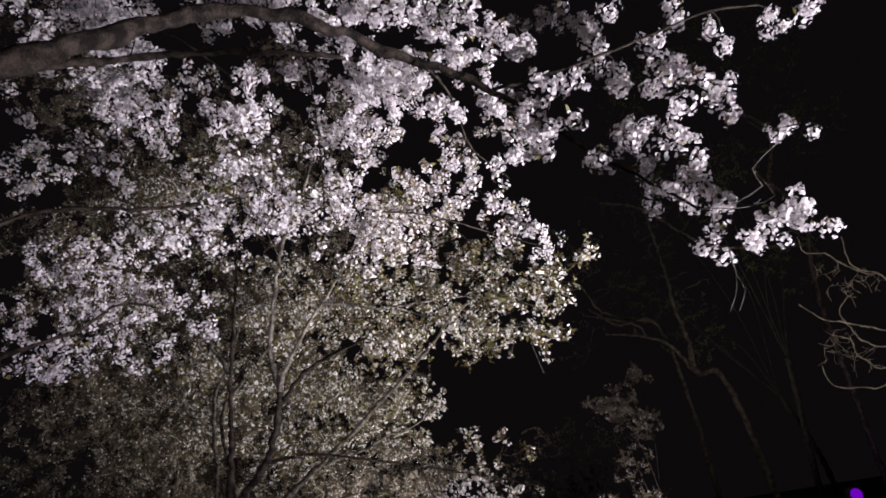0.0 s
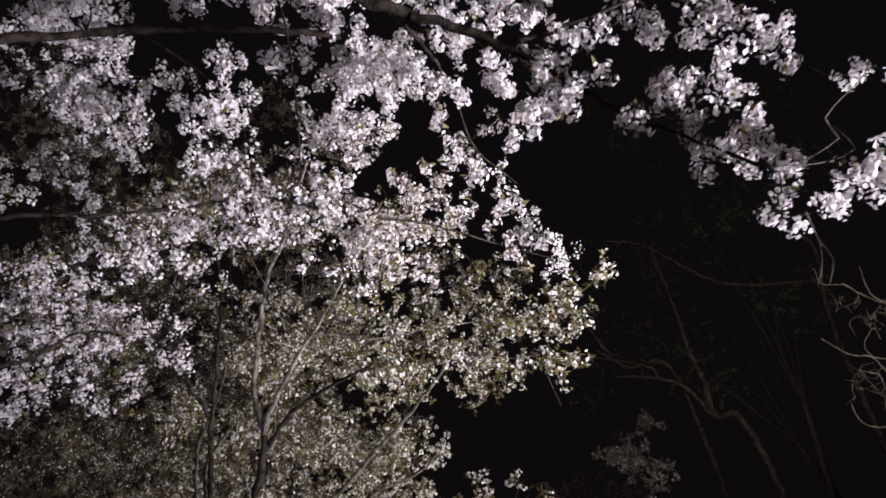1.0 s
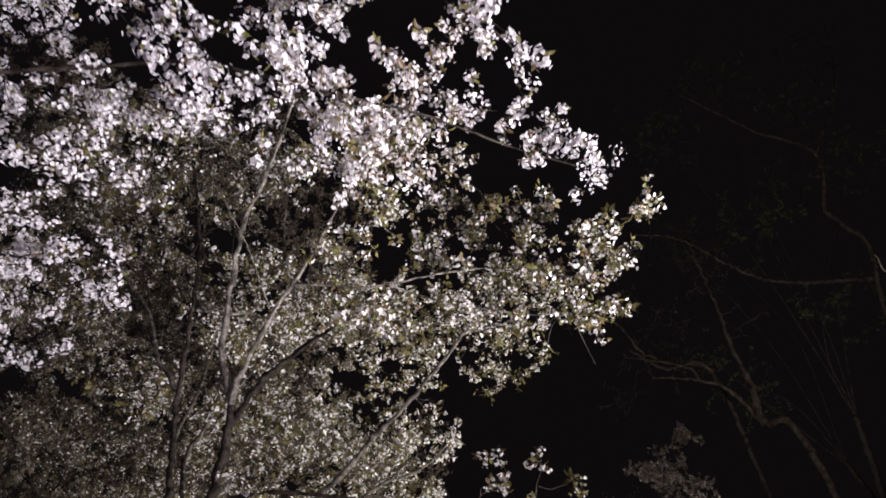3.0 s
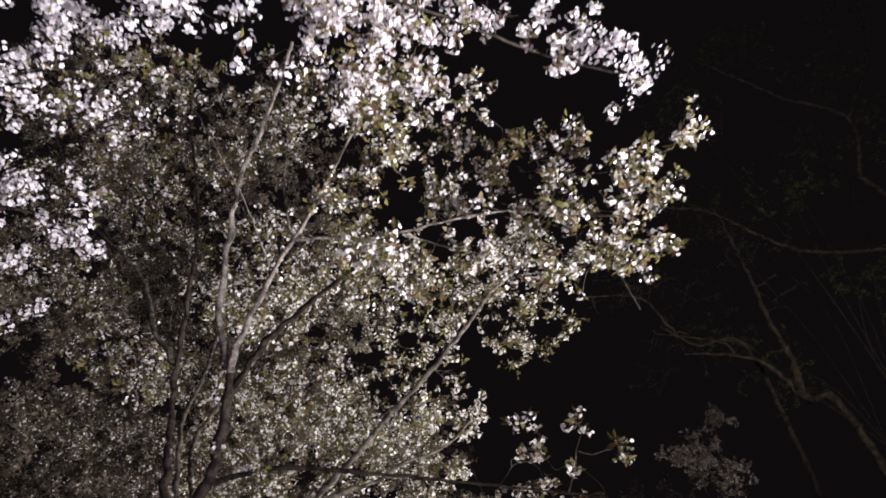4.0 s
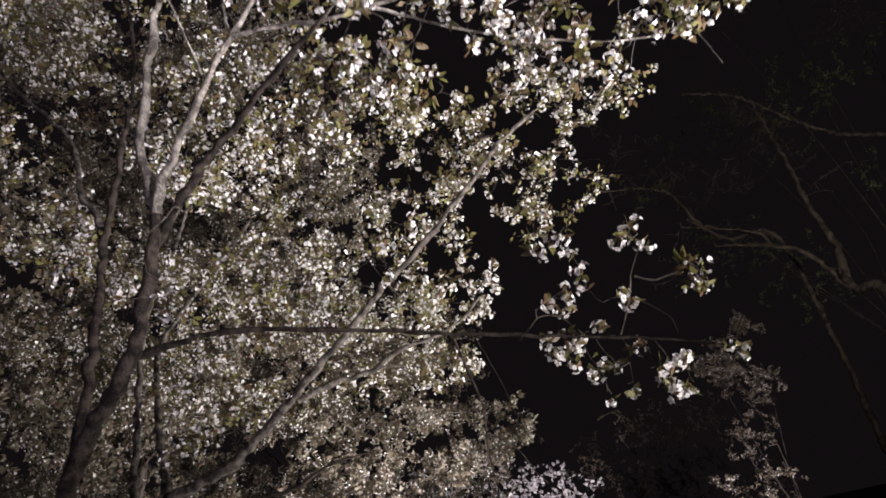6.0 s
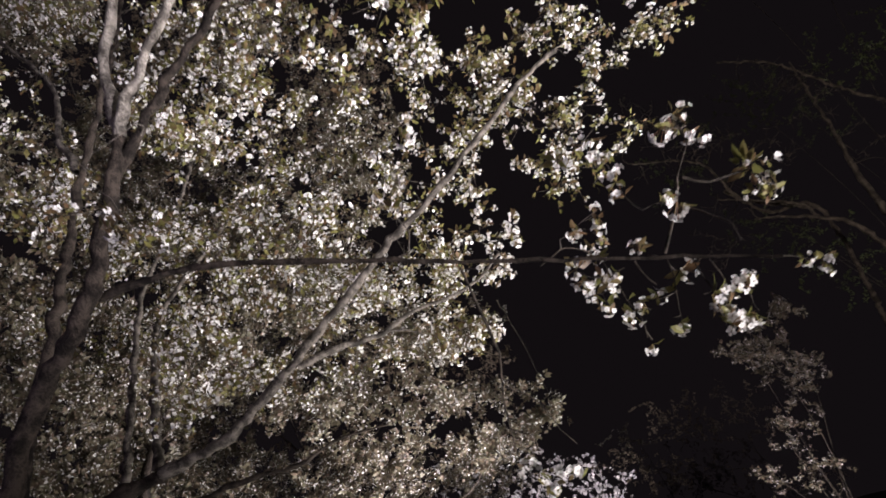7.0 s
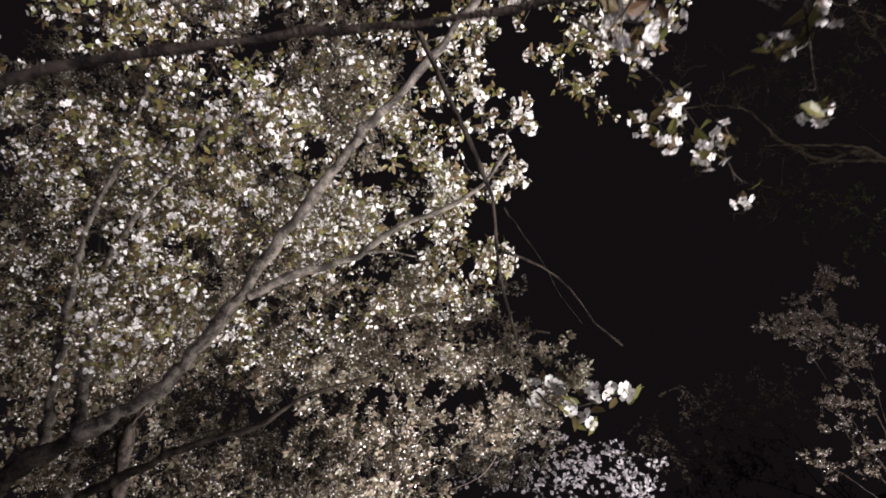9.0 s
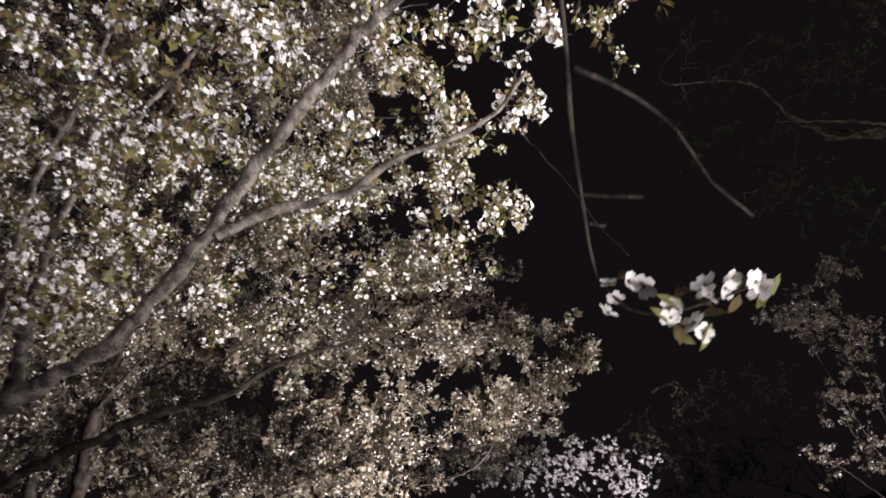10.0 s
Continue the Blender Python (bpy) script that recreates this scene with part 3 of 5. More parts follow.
beside.puff((0.20, 5.00, 5.26), (0.25, 0.3, 0.25), 3)
beside.puff((0.62, 5.40, 5.23), (0.2, 0.3, 0.25), 2)
beside.puff((1.08, 5.80, 4.70), (0.16, 0.2, 0.1), 4)
beside.puff((0.70, 5.70, 4.81), (0.2, 0.2, 0.08), 4)
beside.puff((0.61, 4.50, 5.13), (0.15, 0.3, 0.12), 2)
beside.puff((-0.57, 5.40, 4.39), (0.35, 0.4, 0.22), 9)
beside.puff((-0.20, 5.60, 4.44), (0.15, 0.3, 0.12), 3)
beside.puff((-3.09, 5.00, 5.65), (0.7, 0.6, 0.35), 15)
beside.puff((-2.93, 5.30, 5.24), (0.8, 0.6, 0.4), 13)
beside.puff((-2.42, 5.60, 4.56), (0.6, 0.5, 0.3), 13)
beside.puff((-3.27, 5.90, 4.27), (1.0, 0.7, 0.5), 15)
beside.puff((-2.61, 6.10, 4.00), (0.5, 0.4, 0.4), 6)
beside.puff((-3.66, 5.60, 3.84), (1.3, 0.8, 0.8), 16)
beside.puff((-2.12, 5.00, 4.46), (0.5, 0.5, 0.2), 8)
beside.puff((-1.54, 5.00, 4.43), (0.5, 0.5, 0.2), 7)
beside.puff((-0.95, 5.00, 4.35), (0.4, 0.5, 0.2), 6)
beside.puff((-4.46, 6.00, 5.63), (0.7, 0.6, 0.5), 15)
beside.puff((-3.89, 6.20, 4.50), (0.7, 0.5, 0.4), 14)
beside.puff((-4.24, 6.40, 3.71), (0.6, 0.5, 0.4), 12)
beside.puff((-3.42, 6.60, 3.78), (0.5, 0.5, 0.3), 8)
beside.puff((-4.27, 5.20, 6.51), (0.7, 0.6, 0.5), 12)
beside.tuft((0.29, 5.65, 5.10), 1)
beside.tuft((0.41, 5.65, 4.87), 2)
beside.tuft((0.52, 5.65, 5.02), 1)
beside.tuft((0.60, 5.65, 4.73), 1)
beside.tuft((0.72, 5.65, 4.95), 2)
beside.tuft((0.85, 5.65, 5.05), 1)
beside.tuft((0.90, 5.65, 4.78), 1)
beside.tuft((1.03, 5.65, 4.57), 1)
beside.tuft((1.10, 5.65, 4.43), 0)
beside.tuft((0.92, 5.65, 4.49), 1)
beside.tuft((0.14, 5.65, 5.00), 2)
beside.tuft((0.62, 5.65, 4.61), 0)
beside.tuft((0.04, 5.65, 5.18), 2)
beside.grow(gap=0.09, bare=0.3, side=1.3, droop=0.12)
beside.bloom("blossom", "open tufts of pale pink blossom", "loose", [PETAL_PINK, LEAF, STALK], 220)


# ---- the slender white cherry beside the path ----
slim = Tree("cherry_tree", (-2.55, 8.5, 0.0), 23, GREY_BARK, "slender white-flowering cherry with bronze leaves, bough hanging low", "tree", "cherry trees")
# trunk and low boughs darkened as if unlit, upper limbs lightened as if lit
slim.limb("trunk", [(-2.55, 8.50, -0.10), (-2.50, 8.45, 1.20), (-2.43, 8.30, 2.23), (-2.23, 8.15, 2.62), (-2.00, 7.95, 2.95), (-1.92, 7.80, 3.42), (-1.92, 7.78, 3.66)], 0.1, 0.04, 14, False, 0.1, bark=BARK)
slim.limb("limb", [(-1.92, 7.78, 3.65), (-2.01, 7.75, 3.88), (-2.10, 7.70, 4.23), (-2.10, 7.65, 4.56), (-2.08, 7.55, 4.98), (-2.07, 7.50, 5.22), (-2.04, 7.45, 5.47), (-1.85, 7.30, 6.00), (-1.70, 7.20, 6.90)], 0.038, 0.018, bark=BRIGHT_LIT_BARK)
slim.limb("limb", [(-1.92, 7.78, 3.65), (-1.89, 7.72, 3.85), (-1.74, 7.60, 4.17), (-1.67, 7.55, 4.32), (-1.60, 7.48, 4.45), (-1.43, 7.38, 4.66), (-1.26, 7.30, 4.97), (-1.12, 7.20, 5.25), (-0.96, 7.10, 5.58)], 0.038, 0.01, bark=BRIGHT_LIT_BARK)
slim.limb("limb", [(-1.43, 7.38, 4.65), (-1.47, 7.38, 4.72), (-1.60, 7.40, 5.19), (-1.64, 7.40, 5.64), (-1.68, 7.40, 6.17)], 0.014, 0.006, bark=BRIGHT_LIT_BARK)
slim.limb("branch", [(-1.65, 7.50, 4.47), (-1.72, 7.30, 4.67), (-1.78, 7.20, 4.81), (-1.87, 7.10, 4.99), (-2.01, 7.00, 5.21), (-2.13, 6.90, 5.43)], 0.009, 0.004, bark=BRIGHT_LIT_BARK)
slim.limb("limb", [(-1.43, 7.38, 4.65), (-1.09, 7.30, 4.60), (-0.81, 7.22, 4.51), (-0.45, 7.15, 4.53), (-0.12, 7.10, 4.58), (0.30, 7.08, 4.62), (0.77, 7.15, 4.61), (1.10, 7.00, 4.48)], 0.017, 0.006, bark=BRIGHT_LIT_BARK)
slim.limb("limb", [(-0.51, 7.16, 4.50), (-0.04, 7.30, 4.42), (0.41, 7.40, 4.39), (0.75, 7.45, 4.37), (1.05, 7.50, 4.43)], 0.011, 0.005, bark=BRIGHT_LIT_BARK)
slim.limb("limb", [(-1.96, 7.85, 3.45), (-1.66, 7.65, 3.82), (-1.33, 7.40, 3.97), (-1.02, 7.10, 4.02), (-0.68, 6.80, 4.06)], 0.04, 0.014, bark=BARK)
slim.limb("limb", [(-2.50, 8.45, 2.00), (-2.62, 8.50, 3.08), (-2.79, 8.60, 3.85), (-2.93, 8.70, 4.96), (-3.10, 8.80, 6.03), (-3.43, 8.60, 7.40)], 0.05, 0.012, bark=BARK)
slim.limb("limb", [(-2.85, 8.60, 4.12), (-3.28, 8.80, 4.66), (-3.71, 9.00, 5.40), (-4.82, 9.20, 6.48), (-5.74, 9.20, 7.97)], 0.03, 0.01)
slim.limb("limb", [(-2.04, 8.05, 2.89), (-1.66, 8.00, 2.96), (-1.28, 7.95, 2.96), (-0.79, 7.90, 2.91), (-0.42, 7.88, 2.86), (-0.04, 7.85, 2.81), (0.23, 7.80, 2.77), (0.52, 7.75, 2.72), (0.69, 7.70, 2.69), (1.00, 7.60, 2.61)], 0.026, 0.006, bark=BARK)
slim.limb("branch", [(0.62, 7.70, 2.71), (0.67, 7.58, 2.85), (0.67, 7.50, 2.93), (0.71, 7.42, 3.02), (0.67, 7.40, 3.12)], 0.008, 0.003, 6, bark=BARK)
slim.limb("branch", [(0.69, 7.50, 2.92), (0.79, 7.52, 2.90), (0.94, 7.55, 2.96), (1.01, 7.55, 2.90)], 0.006, 0.003, 6, bark=BARK)
slim.limb("branch", [(0.68, 7.57, 2.84), (0.77, 7.50, 2.74), (0.81, 7.46, 2.68), (0.82, 7.45, 2.61)], 0.005, 0.002, 6, False, bark=BARK)
slim.limb("branch", [(1.00, 6.95, 4.05), (1.06, 6.95, 3.85), (1.12, 6.95, 3.68)], 0.004, 0.002, 6, False)
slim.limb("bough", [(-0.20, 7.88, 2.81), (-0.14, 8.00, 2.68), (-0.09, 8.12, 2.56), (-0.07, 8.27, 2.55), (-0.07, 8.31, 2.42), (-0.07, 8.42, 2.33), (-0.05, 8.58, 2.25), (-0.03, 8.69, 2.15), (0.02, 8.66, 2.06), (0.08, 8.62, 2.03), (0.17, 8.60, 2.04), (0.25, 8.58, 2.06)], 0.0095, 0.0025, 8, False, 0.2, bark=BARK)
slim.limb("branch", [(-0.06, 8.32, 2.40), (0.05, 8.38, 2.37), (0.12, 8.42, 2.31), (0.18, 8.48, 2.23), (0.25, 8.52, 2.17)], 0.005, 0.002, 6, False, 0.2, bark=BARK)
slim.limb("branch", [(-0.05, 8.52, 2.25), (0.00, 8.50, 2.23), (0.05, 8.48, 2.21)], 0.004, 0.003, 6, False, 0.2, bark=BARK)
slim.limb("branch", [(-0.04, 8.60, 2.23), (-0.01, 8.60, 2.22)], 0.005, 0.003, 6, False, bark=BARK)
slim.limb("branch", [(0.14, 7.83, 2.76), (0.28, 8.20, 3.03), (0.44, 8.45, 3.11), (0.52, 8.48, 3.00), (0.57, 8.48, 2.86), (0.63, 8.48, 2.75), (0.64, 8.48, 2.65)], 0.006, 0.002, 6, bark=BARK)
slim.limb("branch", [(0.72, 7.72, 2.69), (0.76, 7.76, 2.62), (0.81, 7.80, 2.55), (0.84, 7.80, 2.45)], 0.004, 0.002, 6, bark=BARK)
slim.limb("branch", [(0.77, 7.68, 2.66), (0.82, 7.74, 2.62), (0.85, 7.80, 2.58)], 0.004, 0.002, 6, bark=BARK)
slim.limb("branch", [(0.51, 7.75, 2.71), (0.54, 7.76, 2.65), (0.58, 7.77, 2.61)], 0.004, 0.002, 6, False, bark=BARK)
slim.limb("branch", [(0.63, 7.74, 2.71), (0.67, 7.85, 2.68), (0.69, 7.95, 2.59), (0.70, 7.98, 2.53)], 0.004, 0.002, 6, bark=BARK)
slim.tip((0.41, 8.48, 2.92))
slim.tip((0.50, 8.48, 3.01))
slim.tip((0.47, 8.48, 2.91))
slim.tip((0.49, 8.48, 2.83))
slim.tip((0.58, 8.46, 3.03))
slim.tip((0.58, 8.48, 2.83))
slim.tip((0.68, 8.48, 2.80))
slim.tip((0.66, 8.48, 2.71))
slim.tip((0.66, 8.48, 2.64))
slim.tip((0.52, 8.40, 3.16))
slim.tip((0.44, 8.40, 3.14))
slim.tip((0.36, 8.30, 3.20))
slim.tip((0.85, 7.80, 2.57))
slim.tip((0.91, 7.80, 2.60))
slim.tip((0.93, 7.80, 2.54))
slim.tip((0.94, 7.80, 2.48))
slim.tip((0.86, 7.80, 2.47))
slim.tip((0.81, 7.80, 2.47))
slim.tip((0.89, 7.80, 2.43))
slim.tip((0.75, 7.78, 2.56))
slim.tip((0.80, 7.80, 2.51))
slim.tip((0.82, 7.80, 2.42))
slim.tip((0.63, 7.80, 2.70))
slim.tip((0.68, 7.85, 2.70))
slim.tip((0.70, 7.90, 2.65))
slim.tip((0.68, 7.92, 2.62))
slim.tip((0.59, 7.90, 2.60))
slim.tip((0.70, 7.97, 2.53))
slim.tip((0.66, 7.95, 2.54))
slim.tip((0.92, 7.58, 2.98))
slim.tip((0.96, 7.56, 3.00))
slim.tip((1.01, 7.58, 2.97))
slim.tip((1.04, 7.58, 2.90))
slim.tip((0.97, 7.58, 2.87))
slim.tip((1.03, 7.58, 2.86))
slim.tip((0.65, 7.50, 2.84))
slim.tip((0.57, 7.50, 2.82))
slim.tip((0.65, 7.50, 2.81))
slim.tip((0.29, 7.85, 2.74))
slim.tip((0.34, 7.85, 2.70))
slim.tip((0.39, 7.85, 2.69))
slim.tip((0.54, 7.75, 2.74))
slim.tip((0.38, 7.85, 2.81))
slim.tip((0.44, 8.00, 3.08))
slim.tip((0.42, 8.00, 3.11))
slim.tip((0.64, 7.40, 3.10))
slim.tip((0.67, 7.40, 3.04))
slim.tip((0.73, 7.40, 3.02))
slim.tip((0.67, 7.40, 3.14))
slim.tip((0.72, 7.41, 3.09))
slim.tip((0.41, 7.60, 3.27))
slim.tip((0.44, 7.60, 3.08))
slim.tip((0.35, 7.60, 3.12))
slim.tip((0.47, 7.60, 2.98))
slim.tip((0.23, 7.70, 3.17))
slim.tip((1.08, 7.60, 2.59))
slim.tip((1.15, 7.60, 2.60))
slim.tip((-0.59, 7.60, 3.27))
slim.tip((-0.56, 7.60, 3.10))
slim.tip((-0.34, 7.50, 3.34))
slim.tip((-0.31, 7.50, 3.01))
slim.tip((-1.53, 7.40, 2.87))
slim.tip((-1.74, 7.40, 3.25))
slim.tip((-1.68, 7.30, 2.88))
slim.tip((-1.41, 7.40, 2.84))
slim.tip((-1.30, 7.40, 3.13))
slim.tuft((1.60, 6.65, 4.84), 2)
slim.tuft((1.52, 6.65, 4.87), 1)
slim.tuft((1.38, 6.65, 4.78), 2)
slim.tuft((1.25, 6.65, 4.81), 1)
slim.tuft((1.14, 6.65, 4.74), 1)
slim.tuft((1.05, 6.65, 4.77), 1)
slim.tuft((1.42, 6.65, 4.45), 1)
slim.tuft((1.29, 6.65, 4.38), 2)
slim.tuft((1.18, 6.65, 4.25), 2)
slim.tuft((1.10, 6.65, 4.36), 1)
slim.tuft((1.05, 6.65, 4.58), 1)
slim.tuft((0.86, 6.65, 4.60), 1)
slim.tuft((1.31, 6.65, 3.97), 1)
slim.tuft((1.24, 6.65, 4.01), 2)
slim.tuft((1.07, 6.65, 3.85), 2)
slim.tuft((1.15, 6.65, 3.77), 1)
slim.tuft((0.98, 6.65, 4.03), 1)
slim.tuft((0.99, 7.30, 4.28), 1)
slim.tuft((0.83, 7.30, 3.98), 0)
slim.puff((1.56, 6.80, 4.99), (0.12, 0.12, 0.08), 2)
slim.puff((1.26, 6.80, 4.83), (0.15, 0.15, 0.1), 5)
slim.puff((1.33, 6.85, 4.56), (0.18, 0.15, 0.1), 4)
slim.puff((1.11, 6.90, 4.48), (0.18, 0.2, 0.12), 7)
slim.puff((1.29, 6.95, 4.17), (0.16, 0.15, 0.1), 4)
slim.puff((0.98, 7.10, 4.17), (0.2, 0.2, 0.1), 8)
slim.puff((0.71, 7.00, 5.09), (0.22, 0.25, 0.12), 12)
slim.puff((0.34, 7.10, 5.11), (0.25, 0.3, 0.2), 17)
slim.puff((0.43, 7.20, 4.64), (0.35, 0.3, 0.22), 17)
slim.puff((0.81, 7.10, 4.58), (0.25, 0.25, 0.15), 13)
slim.puff((0.16, 7.30, 4.24), (0.4, 0.3, 0.2), 16)
slim.puff((0.61, 7.50, 4.34), (0.35, 0.3, 0.2), 11)
slim.puff((0.08, 6.60, 5.42), (0.15, 0.25, 0.15), 8)
slim.puff((-0.42, 7.00, 5.84), (0.4, 0.4, 0.3), 26)
slim.puff((-0.77, 6.40, 5.29), (0.35, 0.4, 0.25), 23)
slim.puff((-0.59, 6.80, 5.03), (0.3, 0.4, 0.2), 20)
slim.puff((-1.84, 7.60, 6.40), (0.6, 0.6, 0.5), 34)
slim.puff((-2.75, 7.20, 6.36), (0.7, 0.6, 0.4), 20)
slim.puff((-4.26, 8.80, 6.78), (0.9, 0.7, 0.6), 39)
slim.puff((-1.21, 7.80, 4.68), (0.5, 0.5, 0.4), 29)
slim.puff((-0.60, 6.30, 3.80), (0.15, 0.2, 0.12), 8)
slim.puff((-0.41, 6.50, 3.77), (0.15, 0.2, 0.12), 6)
slim.puff((-0.99, 7.20, 4.82), (0.3, 0.4, 0.25), 18)
slim.puff((-3.39, 8.80, 5.90), (0.7, 0.6, 0.5), 34)
slim.puff((-4.90, 9.40, 5.89), (0.9, 0.6, 0.6), 34)
slim.puff((-2.33, 8.90, 4.84), (0.6, 0.5, 0.5), 26)
slim.puff((-2.84, 6.40, 5.55), (0.5, 0.5, 0.3), 8)
slim.puff((-0.24, 7.40, 5.03), (0.25, 0.4, 0.2), 13)
slim.puff((-3.54, 9.20, 4.43), (0.6, 0.5, 0.5), 23)
slim.puff((-0.44, 7.60, 4.33), (0.3, 0.4, 0.2), 16)
slim.puff((-3.80, 8.50, 6.89), (1.5, 0.8, 1), 78)
slim.puff((-2.33, 9.00, 5.44), (1.1, 0.7, 0.9), 47)
slim.puff((-0.06, 7.20, 5.43), (0.15, 0.2, 0.2), 9)
slim.grow(gap=0.12, bare=0.3, side=1.8, droop=0.1)
slim.thin(0.2)
flower_shapes, leaf_shapes = [], []
for seed in range(4):
    h, g, rng = Heap(), Heap(), np.random.default_rng(500 + seed)
    h.add(*flower(rng, 0.054, True, True, 0.2))
    g.add(*leaf_blade(rng, 0.05))
    flower_shapes.append(h.mesh("flower", [PETAL_WHITE, LEAF, STALK]))
    leaf_shapes.append(g.mesh("leaf", [PETAL_WHITE, LEAF, STALK]))
for k, spot in enumerate([(-0.01, 8.69, 2.13), (0.03, 8.68, 2.13), (0.06, 8.67, 2.11), (0.00, 8.68, 2.09), (-0.02, 8.68, 2.06), (0.10, 8.62, 2.04), (0.09, 8.62, 2.02), (0.16, 8.60, 2.05), (0.16, 8.60, 2.07), (0.21, 8.59, 2.08), (0.24, 8.57, 2.06), (0.13, 8.61, 2.00), (0.14, 8.61, 1.98), (0.19, 8.59, 2.06), (0.25, 8.58, 2.05)]):
    slim.single("flower", 40 * k, flower_shapes[k % 4], spot, (0.75 * math.sin(k * 2.1), -0.75, 0.7 * math.cos(k * 1.7) - 0.1), 0.8 + 0.3 * (k % 3) / 2)
for k, spot in enumerate([(0.02, 8.69, 2.14), (0.09, 8.63, 2.01), (0.12, 8.62, 2.04), (0.14, 8.62, 2.02), (0.21, 8.60, 2.05), (0.26, 8.59, 2.05), (0.12, 8.63, 2.07), (0.17, 8.61, 2.03), (0.01, 8.69, 2.16), (0.09, 8.63, 2.00), (0.10, 8.63, 2.01), (0.16, 8.61, 2.00), (0.22, 8.60, 2.05), (0.28, 8.58, 2.05), (0.14, 8.62, 2.07), (0.25, 8.58, 2.03)]):
    slim.single("leaf", 47 * k, leaf_shapes[k % 4], spot, (math.sin(k * 1.3), -0.8, math.cos(k * 1.9)), 0.9 + 0.1 * (k % 4))
for k, spot in enumerate([(0.58, 7.95, 2.62), (0.56, 8.46, 2.95), (0.43, 8.48, 2.90), (0.51, 8.48, 2.85), (0.64, 7.95, 2.50), (0.62, 8.48, 2.88), (0.65, 8.48, 2.77), (0.68, 7.90, 2.64)]):
    slim.single("leaf", 61 * k, leaf_shapes[k % 4], spot, (math.sin(k * 2.3), -0.9, 0.8 * math.cos(k * 1.1)), 1.25 + 0.15 * (k % 3))
slim.bloom("blossom", "white blossom with young leaves", "spray", [PETAL_WHITE, LEAF, STALK], 300, 180)


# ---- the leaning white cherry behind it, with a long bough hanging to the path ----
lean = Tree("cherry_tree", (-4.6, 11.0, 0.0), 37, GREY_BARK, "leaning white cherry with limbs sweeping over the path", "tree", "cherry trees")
# lit bark on the limbs; trunk, underlimb and hanging branch get the shaded tone
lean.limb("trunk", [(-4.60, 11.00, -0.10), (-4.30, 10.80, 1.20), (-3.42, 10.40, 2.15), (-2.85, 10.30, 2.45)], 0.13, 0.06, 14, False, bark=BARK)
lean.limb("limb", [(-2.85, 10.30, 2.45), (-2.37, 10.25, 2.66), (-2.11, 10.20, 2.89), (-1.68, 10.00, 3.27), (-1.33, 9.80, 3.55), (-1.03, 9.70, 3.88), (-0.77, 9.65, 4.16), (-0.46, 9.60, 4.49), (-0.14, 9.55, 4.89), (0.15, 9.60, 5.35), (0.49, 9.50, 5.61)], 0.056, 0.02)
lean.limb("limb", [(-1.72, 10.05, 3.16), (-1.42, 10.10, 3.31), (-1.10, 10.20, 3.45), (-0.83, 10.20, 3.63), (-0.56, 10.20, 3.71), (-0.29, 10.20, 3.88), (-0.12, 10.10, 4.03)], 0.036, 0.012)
lean.limb("limb", [(-1.10, 10.20, 3.46), (-0.91, 10.25, 3.48), (-0.75, 10.30, 3.45)], 0.014, 0.005)
lean.limb("limb", [(-3.33, 10.60, 2.38), (-3.83, 11.00, 4.31), (-3.73, 11.00, 4.77), (-3.63, 11.00, 5.40), (-3.57, 11.00, 6.10)], 0.045, 0.02)
lean.limb("limb", [(-2.94, 10.40, 2.48), (-3.72, 11.20, 4.07), (-3.43, 11.20, 4.77), (-2.95, 11.20, 5.60), (-2.61, 11.20, 6.43)], 0.05, 0.018)
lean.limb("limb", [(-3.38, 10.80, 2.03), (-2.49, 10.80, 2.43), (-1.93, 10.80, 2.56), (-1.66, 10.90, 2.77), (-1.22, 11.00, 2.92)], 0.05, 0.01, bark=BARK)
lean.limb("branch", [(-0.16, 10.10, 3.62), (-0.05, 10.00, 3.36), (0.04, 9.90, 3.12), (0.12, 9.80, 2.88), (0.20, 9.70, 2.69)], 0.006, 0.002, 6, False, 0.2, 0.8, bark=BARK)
lean.puff((-1.38, 10.00, 5.81), (0.9, 0.7, 0.6), 37)
lean.puff((-1.63, 10.60, 5.13), (0.9, 0.7, 0.5), 12)
lean.puff((-2.87, 10.00, 5.85), (0.9, 0.7, 0.6), 32)
lean.puff((-0.41, 10.40, 5.27), (0.4, 0.5, 0.35), 16)
lean.puff((-0.17, 10.20, 5.72), (0.35, 0.4, 0.3), 17)
lean.puff((-2.88, 11.60, 4.87), (0.9, 0.6, 0.5), 37)
lean.puff((-3.99, 11.20, 4.99), (0.8, 0.6, 0.5), 32)
lean.puff((-3.95, 12.00, 4.13), (1, 0.6, 0.5), 37)
lean.puff((-2.04, 12.00, 4.71), (0.8, 0.6, 0.35), 30)
lean.puff((-0.76, 11.50, 4.60), (0.4, 0.5, 0.2), 15)
lean.puff((-0.95, 11.00, 5.19), (0.5, 0.5, 0.3), 6)
lean.puff((-5.18, 11.00, 5.50), (0.6, 0.6, 0.6), 22)
lean.puff((-5.29, 11.80, 4.50), (0.8, 0.6, 0.5), 26)
lean.puff((-1.16, 12.40, 4.13), (0.7, 0.6, 0.2), 15)
lean.puff((-2.45, 12.60, 3.89), (0.9, 0.6, 0.4), 24)
lean.puff((0.60, 10.30, 5.52), (0.3, 0.3, 0.25), 10)
lean.puff((0.69, 10.40, 5.05), (0.25, 0.25, 0.12), 4)
lean.puff((-0.05, 10.00, 5.70), (0.4, 0.4, 0.3), 14)
lean.puff((-0.78, 10.60, 5.15), (0.45, 0.4, 0.3), 6)
lean.puff((-1.32, 11.00, 4.76), (0.5, 0.4, 0.3), 5)
